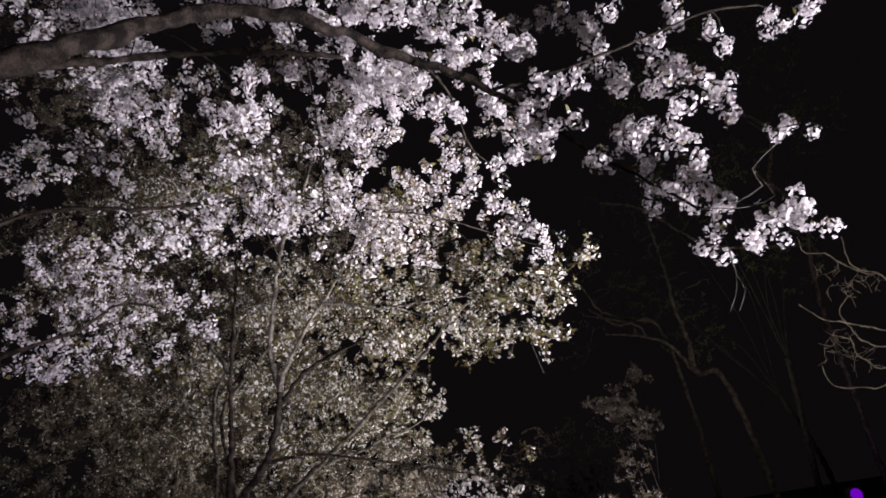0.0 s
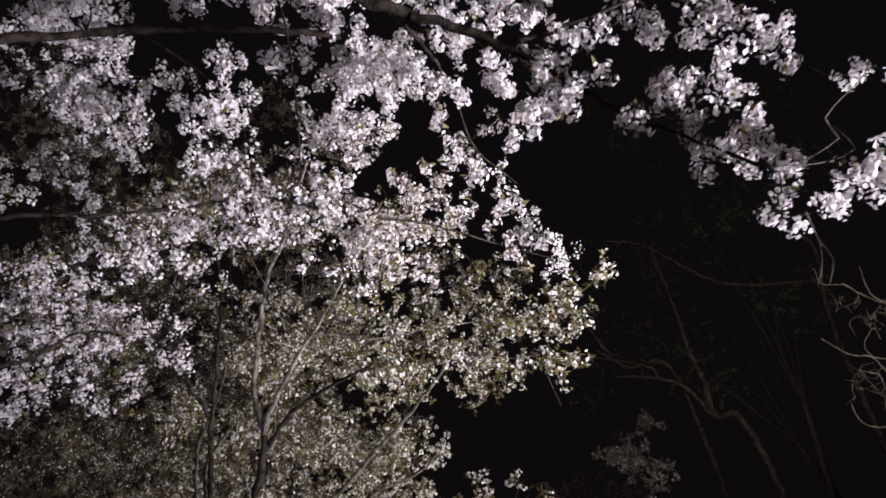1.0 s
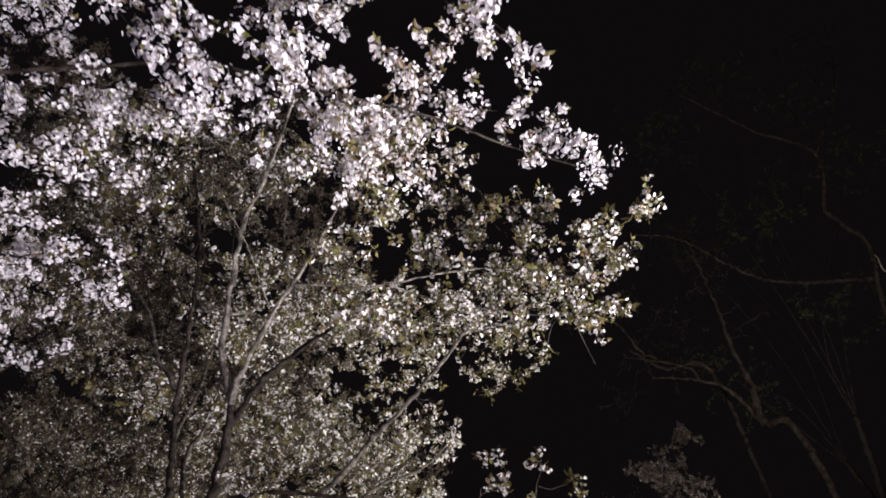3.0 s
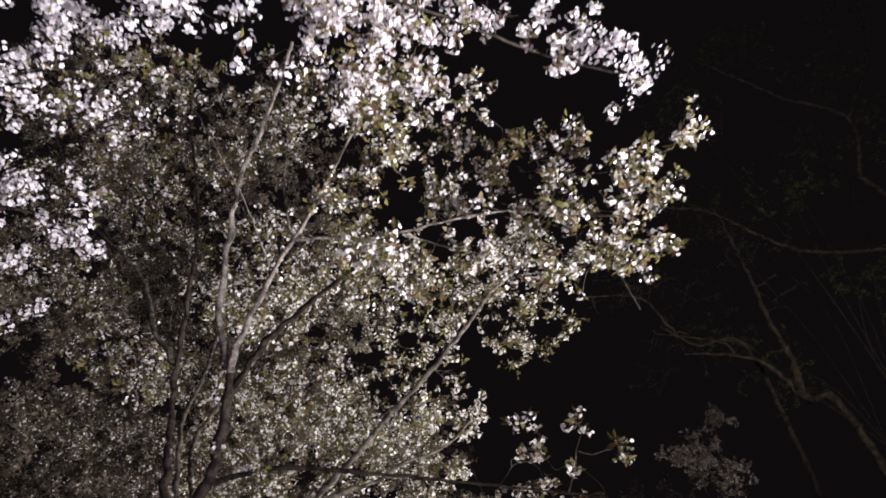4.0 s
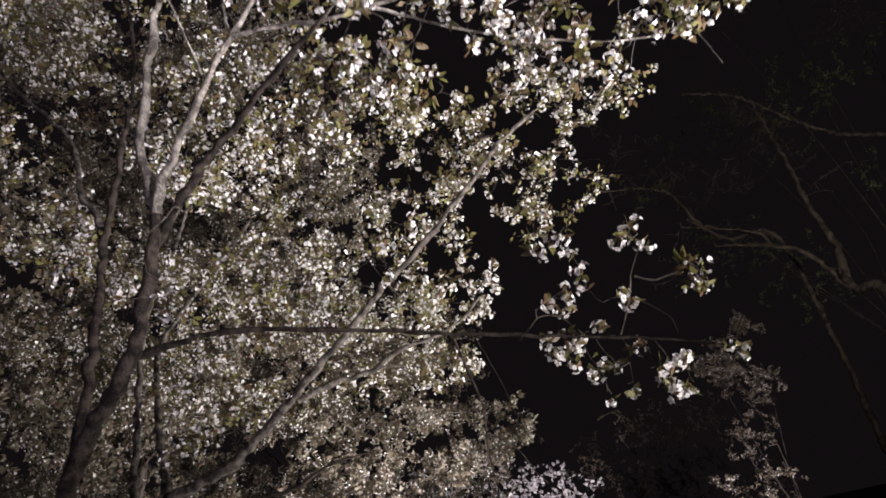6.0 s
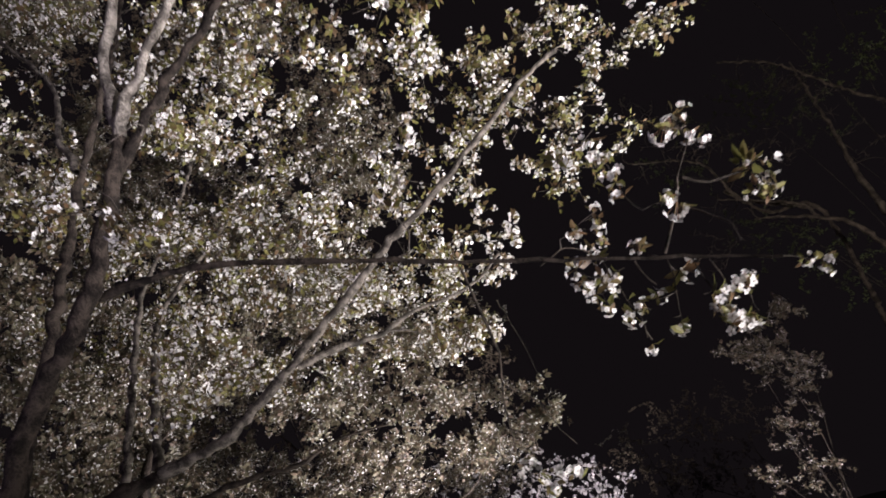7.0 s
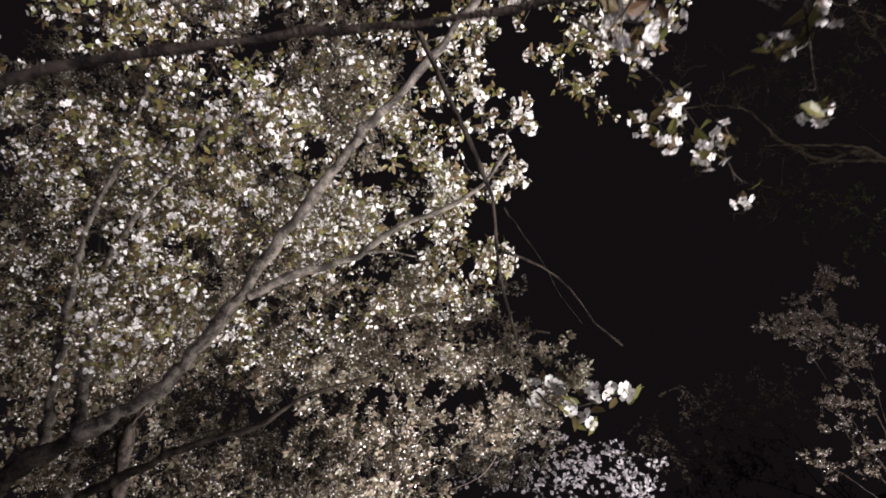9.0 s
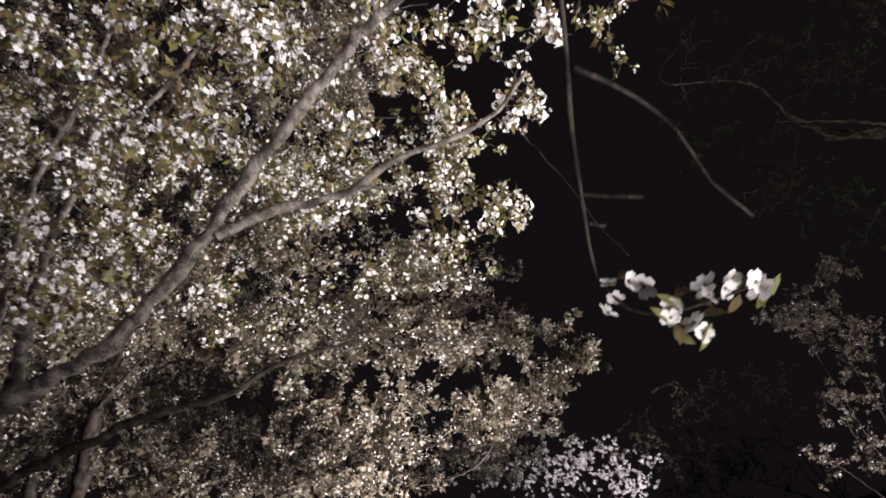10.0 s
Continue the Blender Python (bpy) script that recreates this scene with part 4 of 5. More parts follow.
lean.puff((0.88, 10.00, 5.87), (0.25, 0.3, 0.2), 6)
lean.puff((-0.78, 11.20, 4.74), (0.35, 0.4, 0.25), 5)
lean.puff((1.09, 10.20, 5.25), (0.12, 0.2, 0.06), 3)
lean.puff((-3.59, 11.00, 4.98), (1, 0.7, 0.6), 32)
lean.puff((-0.74, 10.40, 4.40), (0.5, 0.5, 0.3), 6)
lean.puff((-1.14, 11.40, 4.42), (0.6, 0.5, 0.3), 24)
lean.puff((-0.53, 10.90, 3.87), (0.3, 0.4, 0.2), 13)
lean.puff((-4.05, 12.20, 4.67), (0.9, 0.6, 0.5), 30)
lean.puff((-2.07, 12.00, 5.06), (0.8, 0.6, 0.4), 28)
lean.puff((-0.26, 10.00, 4.20), (0.2, 0.3, 0.25), 6)
lean.puff((-2.40, 11.00, 5.63), (0.8, 0.6, 0.5), 26)
lean.puff((-0.40, 11.00, 3.70), (0.15, 0.3, 0.1), 4)
lean.puff((-0.13, 10.30, 4.13), (0.15, 0.2, 0.15), 6)
lean.puff((0.70, 12.00, 5.84), (0.14, 0.14, 0.08), 3)
lean.puff((-0.03, 9.80, 3.99), (0.12, 0.15, 0.1), 3)
lean.puff((-0.26, 9.80, 5.95), (0.3, 0.3, 0.25), 13)
lean.puff((-0.65, 9.50, 5.71), (0.3, 0.3, 0.2), 11)
lean.puff((0.23, 10.50, 5.16), (0.22, 0.2, 0.15), 4)
lean.puff((0.46, 10.60, 4.95), (0.12, 0.1, 0.08), 3)
lean.puff((0.64, 9.80, 6.21), (0.3, 0.3, 0.2), 13)
lean.puff((1.16, 9.80, 5.98), (0.25, 0.25, 0.2), 8)
lean.puff((1.44, 9.70, 5.97), (0.1, 0.1, 0.1), 4)
lean.puff((0.27, 9.90, 6.24), (0.25, 0.25, 0.2), 9)
lean.puff((0.45, 10.20, 5.11), (0.2, 0.2, 0.1), 5)
lean.puff((-0.67, 10.80, 3.57), (0.2, 0.3, 0.1), 6)
lean.puff((-2.67, 9.70, 4.26), (0.4, 0.3, 0.35), 17)
lean.puff((-2.04, 9.90, 3.94), (0.4, 0.3, 0.3), 17)
lean.puff((-2.54, 10.00, 3.51), (0.4, 0.3, 0.3), 17)
lean.puff((-1.11, 10.00, 3.70), (0.35, 0.3, 0.25), 13)
lean.puff((-1.56, 9.80, 4.26), (0.4, 0.3, 0.3), 15)
lean.puff((-0.82, 9.80, 3.90), (0.25, 0.3, 0.25), 3)
lean.puff((-2.17, 10.20, 3.10), (0.4, 0.3, 0.3), 15)
lean.puff((-2.64, 10.10, 2.93), (0.35, 0.3, 0.3), 13)
lean.puff((-1.47, 10.20, 3.52), (0.35, 0.3, 0.2), 13)
lean.puff((-2.20, 9.70, 4.44), (0.3, 0.3, 0.25), 11)
lean.grow(gap=0.12, bare=0.3, side=1.8, droop=0.15)
lean.thin(0.16)
lean.bloom("blossom", "white blossom with young leaves", "spray", [PETAL_WHITE, LEAF, STALK], 300, 60)


# ---- cherries further along the path ----

left_back = Tree("cherry_tree", (-8.50, 11.00, 0.00), 41, BARK, "white cherry crowded among other blossoming trees", "tree", "cherry trees")
left_back.limb("trunk", [(-8.50, 11.00, -0.10), (-8.28, 11.00, 1.10), (-7.76, 10.99, 2.20)], 0.14, 0.1, 12, False)
left_back.limb("limb", [(-7.76, 10.99, 2.20), (-6.85, 10.57, 4.06), (-6.39, 10.27, 5.50), (-6.18, 9.50, 6.11)], 0.032, 0.007, 8)
left_back.limb("limb", [(-7.76, 10.99, 2.20), (-7.58, 10.86, 4.86), (-6.43, 10.14, 7.26), (-5.94, 10.30, 8.11)], 0.032, 0.007, 8)
left_back.limb("limb", [(-7.76, 10.99, 2.20), (-7.10, 10.62, 4.14), (-6.25, 10.28, 4.85), (-5.87, 10.80, 6.00)], 0.032, 0.007, 8)
left_back.limb("limb", [(-7.76, 10.99, 2.20), (-6.94, 11.34, 3.16), (-6.42, 10.72, 4.51), (-5.28, 11.50, 4.73)], 0.032, 0.007, 8)
left_back.limb("limb", [(-7.76, 10.99, 2.20), (-7.19, 10.95, 2.88), (-5.97, 11.28, 3.42), (-5.39, 11.50, 3.62)], 0.032, 0.007, 8)
left_back.limb("limb", [(-7.76, 10.99, 2.20), (-7.32, 11.21, 3.01), (-6.26, 10.32, 3.36), (-5.79, 10.50, 4.18)], 0.032, 0.007, 8)
left_back.puff((-5.94, 10.30, 8.11), (1.1, 0.8, 0.8), 120)
left_back.puff((-5.87, 10.80, 6.00), (1.1, 0.8, 0.8), 110)
left_back.puff((-5.28, 11.50, 4.73), (1, 0.8, 0.6), 86)
left_back.puff((-6.18, 9.50, 6.11), (1.2, 1, 1.2), 120)
left_back.puff((-5.39, 11.50, 3.62), (1, 0.7, 0.5), 72)
left_back.puff((-5.79, 10.50, 4.18), (1, 0.7, 0.7), 72)
left_back.puff((-4.30, 12.50, 3.96), (1, 0.7, 0.5), 62)
left_back.puff((-6.20, 10.20, 3.00), (1.2, 0.8, 0.7), 60)
left_back.puff((-5.00, 11.80, 2.80), (1.1, 0.7, 0.6), 55)
left_back.grow(gap=0.1, bare=0.15, side=1.6, droop=0.1, sides=3)
left_back.bloom("blossom", "pale blossom", "far", [PETAL_WHITE, BRONZE_LEAF, STALK], 0)

behind = Tree("cherry_tree", (-5.80, 15.00, 0.00), 67, BARK, "white cherry filling the gaps behind nearer trees", "tree", "cherry trees")
behind.limb("trunk", [(-5.80, 15.00, -0.10), (-5.76, 14.91, 1.80), (-5.65, 14.70, 3.61)], 0.14, 0.1, 12, False)
behind.limb("limb", [(-5.65, 14.70, 3.61), (-6.90, 14.35, 7.89), (-8.11, 14.35, 11.54), (-9.25, 13.50, 13.20)], 0.032, 0.007, 8)
behind.limb("limb", [(-5.65, 14.70, 3.61), (-5.58, 14.59, 6.09), (-6.25, 13.77, 6.92), (-6.12, 14.00, 7.35)], 0.032, 0.007, 8)
behind.limb("limb", [(-5.65, 14.70, 3.61), (-4.85, 14.60, 7.16), (-5.13, 14.32, 9.79), (-4.85, 13.50, 11.03)], 0.032, 0.007, 8)
behind.limb("limb", [(-5.65, 14.70, 3.61), (-6.59, 14.73, 4.23), (-6.88, 14.35, 4.34), (-7.68, 14.00, 5.25)], 0.032, 0.007, 8)
behind.limb("limb", [(-5.65, 14.70, 3.61), (-5.48, 14.70, 4.46), (-5.50, 14.31, 4.64), (-5.31, 14.50, 5.01)], 0.032, 0.007, 8)
behind.limb("limb", [(-5.65, 14.70, 3.61), (-4.88, 14.65, 4.59), (-4.05, 14.40, 5.57), (-3.15, 14.00, 5.86)], 0.032, 0.007, 8)
behind.puff((-9.25, 13.50, 13.20), (2, 1, 1.6), 190)
behind.puff((-4.85, 13.50, 11.03), (1.8, 1, 1.6), 190)
behind.puff((-6.12, 14.00, 7.35), (2, 1, 1.4), 190)
behind.puff((-2.75, 14.00, 8.77), (1, 1, 1.2), 95)
behind.puff((-3.15, 14.00, 5.86), (1.2, 1, 0.9), 95)
behind.puff((-2.52, 13.00, 12.27), (0.7, 0.8, 0.8), 49)
behind.puff((-7.68, 14.00, 5.25), (1.6, 1, 1), 114)
behind.puff((-5.31, 14.50, 5.01), (1.5, 1, 1), 95)
behind.puff((-6.72, 13.50, 8.49), (1.5, 1, 1.2), 95)
behind.puff((-4.22, 13.50, 6.65), (1.5, 0.8, 1), 114)
behind.puff((-2.25, 13.00, 7.01), (0.8, 0.8, 0.7), 49)
behind.puff((-3.42, 13.80, 5.28), (1.5, 0.8, 0.8), 95)
behind.puff((-1.31, 13.50, 4.58), (0.6, 0.6, 0.3), 27)
behind.puff((-2.20, 13.20, 3.65), (1.3, 0.6, 0.4), 50)
behind.grow(gap=0.1, bare=0.15, side=1.6, droop=0.1, sides=3)
behind.bloom("blossom", "pale blossom", "far", [PETAL_WHITE, BRONZE_LEAF, STALK], 0)

thicket = Tree("brown_tree", (-9.00, 18.00, 0.00), 97, BARE_BARK, "dim brown-leaved tree behind the cherries", "tree", "trees behind")
thicket.limb("trunk", [(-9.00, 18.00, -0.10), (-8.96, 17.96, 2.62), (-8.87, 17.86, 5.24)], 0.14, 0.1, 12, False)
thicket.limb("limb", [(-8.87, 17.86, 5.24), (-10.46, 17.95, 11.18), (-12.44, 16.92, 15.74), (-13.91, 17.00, 18.71)], 0.032, 0.007, 8)
thicket.limb("limb", [(-8.87, 17.86, 5.24), (-9.16, 17.61, 7.48), (-9.34, 17.10, 9.70), (-9.90, 17.50, 10.19)], 0.032, 0.007, 8)
thicket.limb("limb", [(-8.87, 17.86, 5.24), (-9.19, 18.55, 6.09), (-10.30, 17.77, 6.50), (-10.57, 18.00, 6.49)], 0.032, 0.007, 8)
thicket.limb("limb", [(-8.87, 17.86, 5.24), (-9.01, 17.23, 9.57), (-8.26, 17.43, 12.95), (-8.25, 17.00, 14.48)], 0.032, 0.007, 8)
thicket.limb("limb", [(-8.87, 17.86, 5.24), (-8.25, 17.29, 6.80), (-6.78, 17.86, 7.79), (-6.00, 18.00, 8.29)], 0.032, 0.007, 8)
thicket.limb("limb", [(-8.87, 17.86, 5.24), (-7.60, 17.22, 10.83), (-7.20, 17.62, 14.37), (-5.74, 17.00, 17.23)], 0.032, 0.007, 8)
thicket.puff((-13.91, 17.00, 18.71), (2.6, 1, 2), 132)
thicket.puff((-8.25, 17.00, 14.48), (2.2, 1, 2), 132)
thicket.puff((-9.90, 17.50, 10.19), (2.6, 1, 1.6), 132)
thicket.puff((-4.97, 17.50, 11.98), (1.2, 1, 1.5), 72)
thicket.puff((-6.00, 18.00, 8.29), (2.2, 1, 1.4), 108)
thicket.puff((-10.57, 18.00, 6.49), (2.4, 1, 1.4), 108)
thicket.puff((-5.74, 17.00, 17.23), (1.4, 1, 1.2), 72)
thicket.puff((-11.17, 18.00, 15.47), (2.6, 1, 2.2), 120)
thicket.puff((-4.28, 17.50, 13.73), (1.6, 1, 1.6), 84)
thicket.puff((-9.71, 18.00, 12.40), (2.4, 1, 1.6), 108)
thicket.puff((-5.31, 18.50, 9.05), (2, 1, 1.4), 96)
thicket.puff((-2.90, 19.00, 6.38), (1.6, 1, 0.8), 60)
thicket.puff((-7.59, 19.00, 6.23), (2.4, 1, 1.2), 108)
thicket.puff((-1.25, 19.00, 6.26), (1, 0.8, 0.6), 31)
thicket.grow(gap=0.14, bare=0.15, side=1.6, droop=0.1, sides=3)
thicket.bloom("leaves", "dry brown leaves", "leafy", [BROWN_LEAF, BROWN_LEAF, STALK], 0)

next = Tree("cherry_tree", (-3.60, 16.50, 0.00), 43, BARK, "white cherry with dense twigs further along path", "tree", "cherry trees")
next.limb("trunk", [(-3.60, 16.50, -0.10), (-3.50, 16.40, 0.89), (-3.27, 16.17, 1.78)], 0.14, 0.1, 12, False)
next.limb("limb", [(-3.27, 16.17, 1.78), (-3.21, 16.00, 1.95), (-3.29, 15.31, 2.85), (-2.40, 15.50, 3.42)], 0.032, 0.007, 8)
next.limb("limb", [(-3.27, 16.17, 1.78), (-3.90, 16.53, 2.93), (-5.47, 16.09, 3.73), (-5.95, 16.00, 4.17)], 0.032, 0.007, 8)
next.limb("limb", [(-3.27, 16.17, 1.78), (-3.31, 16.17, 2.85), (-3.79, 15.14, 4.28), (-3.64, 15.50, 4.54)], 0.032, 0.007, 8)
next.limb("limb", [(-3.27, 16.17, 1.78), (-3.73, 15.97, 3.59), (-4.99, 16.56, 4.58), (-5.28, 16.00, 5.36)], 0.032, 0.007, 8)
next.limb("limb", [(-3.27, 16.17, 1.78), (-2.21, 15.70, 2.96), (-1.56, 15.33, 3.87), (-1.17, 14.50, 4.18)], 0.032, 0.007, 8)
next.limb("limb", [(-3.27, 16.17, 1.78), (-2.57, 16.37, 2.66), (-1.12, 15.78, 2.94), (-0.62, 15.50, 3.62)], 0.032, 0.007, 8)
next.puff((-3.64, 15.50, 4.54), (1.4, 1, 0.6), 110)
next.puff((-1.17, 14.50, 4.18), (0.9, 0.8, 0.4), 43)
next.puff((-0.21, 14.50, 3.98), (0.6, 0.6, 0.4), 19)
next.puff((0.23, 14.00, 3.57), (0.35, 0.4, 0.2), 12)
next.puff((-2.40, 15.50, 3.42), (1.5, 1, 0.6), 110)
next.puff((-0.62, 15.50, 3.62), (0.9, 0.8, 0.45), 67)
next.puff((-5.95, 16.00, 4.17), (1.5, 1, 0.8), 106)
next.puff((-5.28, 16.00, 5.36), (1.4, 1, 0.8), 96)
next.puff((-1.60, 15.00, 5.32), (0.8, 0.8, 0.4), 34)
next.puff((-6.26, 15.50, 3.29), (1.6, 1, 0.8), 120)
next.puff((-4.48, 16.00, 3.10), (1.6, 1, 0.7), 120)
next.puff((-6.36, 14.50, 4.22), (1.2, 1, 0.8), 96)
next.puff((-2.88, 16.00, 2.83), (1.4, 1, 0.5), 86)
next.grow(gap=0.1, bare=0.15, side=1.6, droop=0.1, sides=3)
next.bloom("blossom", "pale blossom", "far", [PETAL_WHITE, BRONZE_LEAF, STALK], 0)

beyond = Tree("cherry_tree", (-5.50, 22.50, 0.00), 47, BARK, "white cherry with dense twigs further along path", "tree", "cherry trees")
beyond.limb("trunk", [(-5.50, 22.50, -0.10), (-5.44, 22.34, 1.17), (-5.32, 21.96, 2.34)], 0.14, 0.1, 12, False)
beyond.limb("limb", [(-5.32, 21.96, 2.34), (-6.21, 21.70, 2.58), (-7.41, 20.91, 3.53), (-7.64, 21.00, 4.13)], 0.032, 0.007, 8)
beyond.limb("limb", [(-5.32, 21.96, 2.34), (-6.68, 21.53, 4.70), (-9.01, 21.84, 6.12), (-10.36, 21.00, 7.13)], 0.032, 0.007, 8)
beyond.limb("limb", [(-5.32, 21.96, 2.34), (-4.90, 21.78, 3.06), (-3.79, 20.73, 3.22), (-3.62, 20.00, 3.82)], 0.032, 0.007, 8)
beyond.limb("limb", [(-5.32, 21.96, 2.34), (-5.31, 21.48, 4.60), (-4.55, 21.24, 5.98), (-4.72, 21.00, 7.31)], 0.032, 0.007, 8)
beyond.limb("limb", [(-5.32, 21.96, 2.34), (-3.89, 21.79, 3.17), (-3.04, 20.72, 3.73), (-1.12, 20.00, 4.03)], 0.032, 0.007, 8)
beyond.limb("limb", [(-5.32, 21.96, 2.34), (-4.30, 21.14, 4.40), (-2.61, 20.13, 6.23), (-1.12, 19.00, 6.96)], 0.032, 0.007, 8)
beyond.puff((-7.64, 21.00, 4.13), (2.2, 1.4, 1), 132)
beyond.puff((-3.62, 20.00, 3.82), (1.8, 1.2, 0.8), 110)
beyond.puff((-1.12, 20.00, 4.03), (1.2, 1, 0.7), 79)
beyond.puff((-10.36, 21.00, 7.13), (2.2, 1.4, 1.4), 110)
beyond.puff((-4.72, 21.00, 7.31), (1.8, 1.4, 1), 79)
beyond.puff((-1.12, 19.00, 6.96), (0.9, 0.8, 0.8), 26)
beyond.grow(gap=0.12, bare=0.15, side=1.6, droop=0.1, sides=3)
beyond.bloom("blossom", "pale blossom", "far", [PETAL_WHITE, BRONZE_LEAF, STALK], 0)

bright = Tree("cherry_tree", (1.50, 31.00, 0.00), 53, BARK, "cherry brightly floodlit at the far end of path", "tree", "cherry trees")
bright.limb("trunk", [(1.50, 31.00, -0.10), (1.45, 30.78, 1.01), (1.34, 30.28, 2.02)], 0.14, 0.1, 12, False)
bright.limb("limb", [(1.34, 30.28, 2.02), (1.01, 28.70, 3.08), (0.51, 28.43, 4.08), (-0.60, 28.00, 4.58)], 0.032, 0.007, 8)
bright.limb("limb", [(1.34, 30.28, 2.02), (1.06, 29.50, 3.83), (0.39, 28.78, 4.92), (0.31, 28.50, 5.45)], 0.032, 0.007, 8)
bright.limb("limb", [(1.34, 30.28, 2.02), (1.11, 29.54, 3.65), (2.01, 28.64, 4.65), (1.56, 28.00, 4.83)], 0.032, 0.007, 8)
bright.limb("limb", [(1.34, 30.28, 2.02), (1.32, 29.69, 3.60), (2.12, 28.91, 4.32), (2.14, 28.00, 4.34)], 0.032, 0.007, 8)
bright.puff((0.31, 28.50, 5.45), (1.7, 1.2, 0.8), 60)
bright.puff((1.56, 28.00, 4.83), (1.6, 1.2, 0.8), 50)
bright.puff((-0.60, 28.00, 4.58), (1.8, 1.2, 0.8), 60)
bright.puff((2.14, 28.00, 4.34), (1, 1, 0.6), 26)
bright.puff((-2.40, 27.50, 5.00), (1.6, 1.0, 0.9), 40)
bright.grow(gap=0.28, bare=0.15, side=1.6, droop=0.1, sides=3)
bright.bloom("blossom", "pale blossom", "loose", [PETAL_PINK, BRONZE_LEAF, STALK], 0)

end = Tree("cherry_tree", (7.00, 40.00, 0.00), 59, BARK, "pale cherry in the dark behind the path", "tree", "cherry trees")
end.limb("trunk", [(7.00, 40.00, -0.10), (6.96, 39.85, 1.45), (6.85, 39.50, 2.90)], 0.14, 0.1, 12, False)
end.limb("limb", [(6.85, 39.50, 2.90), (6.39, 39.53, 4.79), (6.49, 38.24, 5.06), (6.31, 38.00, 5.82)], 0.032, 0.007, 8)
end.limb("limb", [(6.85, 39.50, 2.90), (6.92, 38.94, 4.95), (7.31, 38.14, 6.43), (8.14, 38.00, 6.91)], 0.032, 0.007, 8)
end.limb("limb", [(6.85, 39.50, 2.90), (6.07, 38.73, 5.52), (5.18, 37.99, 7.19), (4.80, 38.00, 8.02)], 0.032, 0.007, 8)
end.puff((6.31, 38.00, 5.82), (3, 2, 1.4), 60)
end.puff((8.14, 38.00, 6.91), (2.4, 2, 1.4), 40)
end.puff((4.80, 38.00, 8.02), (2, 2, 1.2), 24)
end.grow(gap=0.14, bare=0.15, side=1.6, droop=0.1, sides=3)
end.bloom("blossom", "pale blossom", "far", [PETAL_WHITE, BRONZE_LEAF, STALK], 0)


# ---- trees on the dark bank across the path ----

bank = Tree("flowering_tree", (8.20, 24.00, 0.30), 61, BARK, "pale flowering tree on the dark bank", "tree", "trees on the bank")
bank.limb("trunk", [(8.20, 24.00, 0.20), (8.04, 23.88, 1.51), (7.67, 23.60, 2.71)], 0.14, 0.1, 12, False)
bank.limb("limb", [(7.67, 23.60, 2.71), (7.46, 23.08, 3.28), (6.55, 22.42, 3.52), (6.43, 22.40, 4.31)], 0.032, 0.007, 8)
bank.limb("limb", [(7.67, 23.60, 2.71), (6.87, 23.30, 4.23), (6.18, 22.63, 4.53), (6.09, 22.40, 5.27)], 0.032, 0.007, 8)
bank.limb("limb", [(7.67, 23.60, 2.71), (7.00, 22.92, 5.00), (6.24, 22.29, 6.41), (6.00, 22.40, 7.08)], 0.032, 0.007, 8)
bank.limb("limb", [(7.67, 23.60, 2.71), (7.17, 23.94, 4.21), (6.09, 23.19, 6.57), (5.28, 22.40, 7.14)], 0.032, 0.007, 8)
bank.limb("limb", [(7.67, 23.60, 2.71), (7.25, 23.19, 3.98), (7.28, 23.22, 6.11), (6.78, 22.40, 6.49)], 0.032, 0.007, 8)
bank.limb("limb", [(7.67, 23.60, 2.71), (6.78, 23.25, 3.21), (6.01, 23.25, 3.92), (5.29, 22.40, 3.90)], 0.032, 0.007, 8)
bank.puff((6.00, 22.40, 7.08), (0.7, 0.7, 0.9), 78)
bank.puff((6.77, 22.40, 8.16), (0.4, 0.5, 0.5), 30)
bank.puff((5.28, 22.40, 7.14), (0.7, 0.6, 0.35), 36)
bank.puff((6.78, 22.40, 6.49), (0.6, 0.6, 0.6), 42)
bank.puff((6.09, 22.40, 5.27), (0.8, 0.8, 0.7), 30)
bank.puff((6.43, 22.40, 4.31), (0.9, 0.8, 0.8), 24)
bank.puff((5.29, 22.40, 3.90), (0.6, 0.7, 0.5), 12)
bank.grow(gap=0.14, bare=0.15, side=1.2, droop=0.1, sides=3)
bank.bloom("blossom", "pale blossom", "far", [PETAL_PINK, BRONZE_LEAF, STALK], 0)

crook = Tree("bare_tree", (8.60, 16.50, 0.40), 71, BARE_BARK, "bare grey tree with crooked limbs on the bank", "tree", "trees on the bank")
crook.limb("trunk", [(8.60, 16.50, 0.20), (7.20, 16.20, 5.90), (6.34, 15.90, 6.33), (6.06, 15.60, 6.62)], 0.11, 0.075, 8, True, 0.15, 0.45)
crook.limb("limb", [(6.29, 15.90, 6.34), (5.71, 15.80, 6.97), (5.14, 15.80, 7.24), (4.08, 15.70, 7.25)], 0.07, 0.02, 8, True, 0.15, 0.45)
crook.limb("limb", [(6.09, 15.60, 6.39), (6.05, 15.50, 7.05), (5.89, 15.60, 7.85), (5.80, 15.80, 9.34), (5.64, 16.00, 10.89)], 0.08, 0.02, 8, True, 0.15, 0.45)
crook.limb("limb", [(5.14, 15.80, 7.24), (4.82, 15.90, 7.62), (3.66, 16.00, 7.87)], 0.035, 0.012, 8, True, 0.15, 0.45)
crook.puff((3.65, 15.70, 7.52), (0.6, 0.4, 0.3), 8)
crook.puff((5.69, 16.00, 10.08), (0.8, 0.6, 0.7), 16)
crook.puff((6.33, 15.60, 8.61), (0.6, 0.5, 0.5), 10)
crook.grow(side=3.0, droop=0.0, sides=3, stout=2.6)

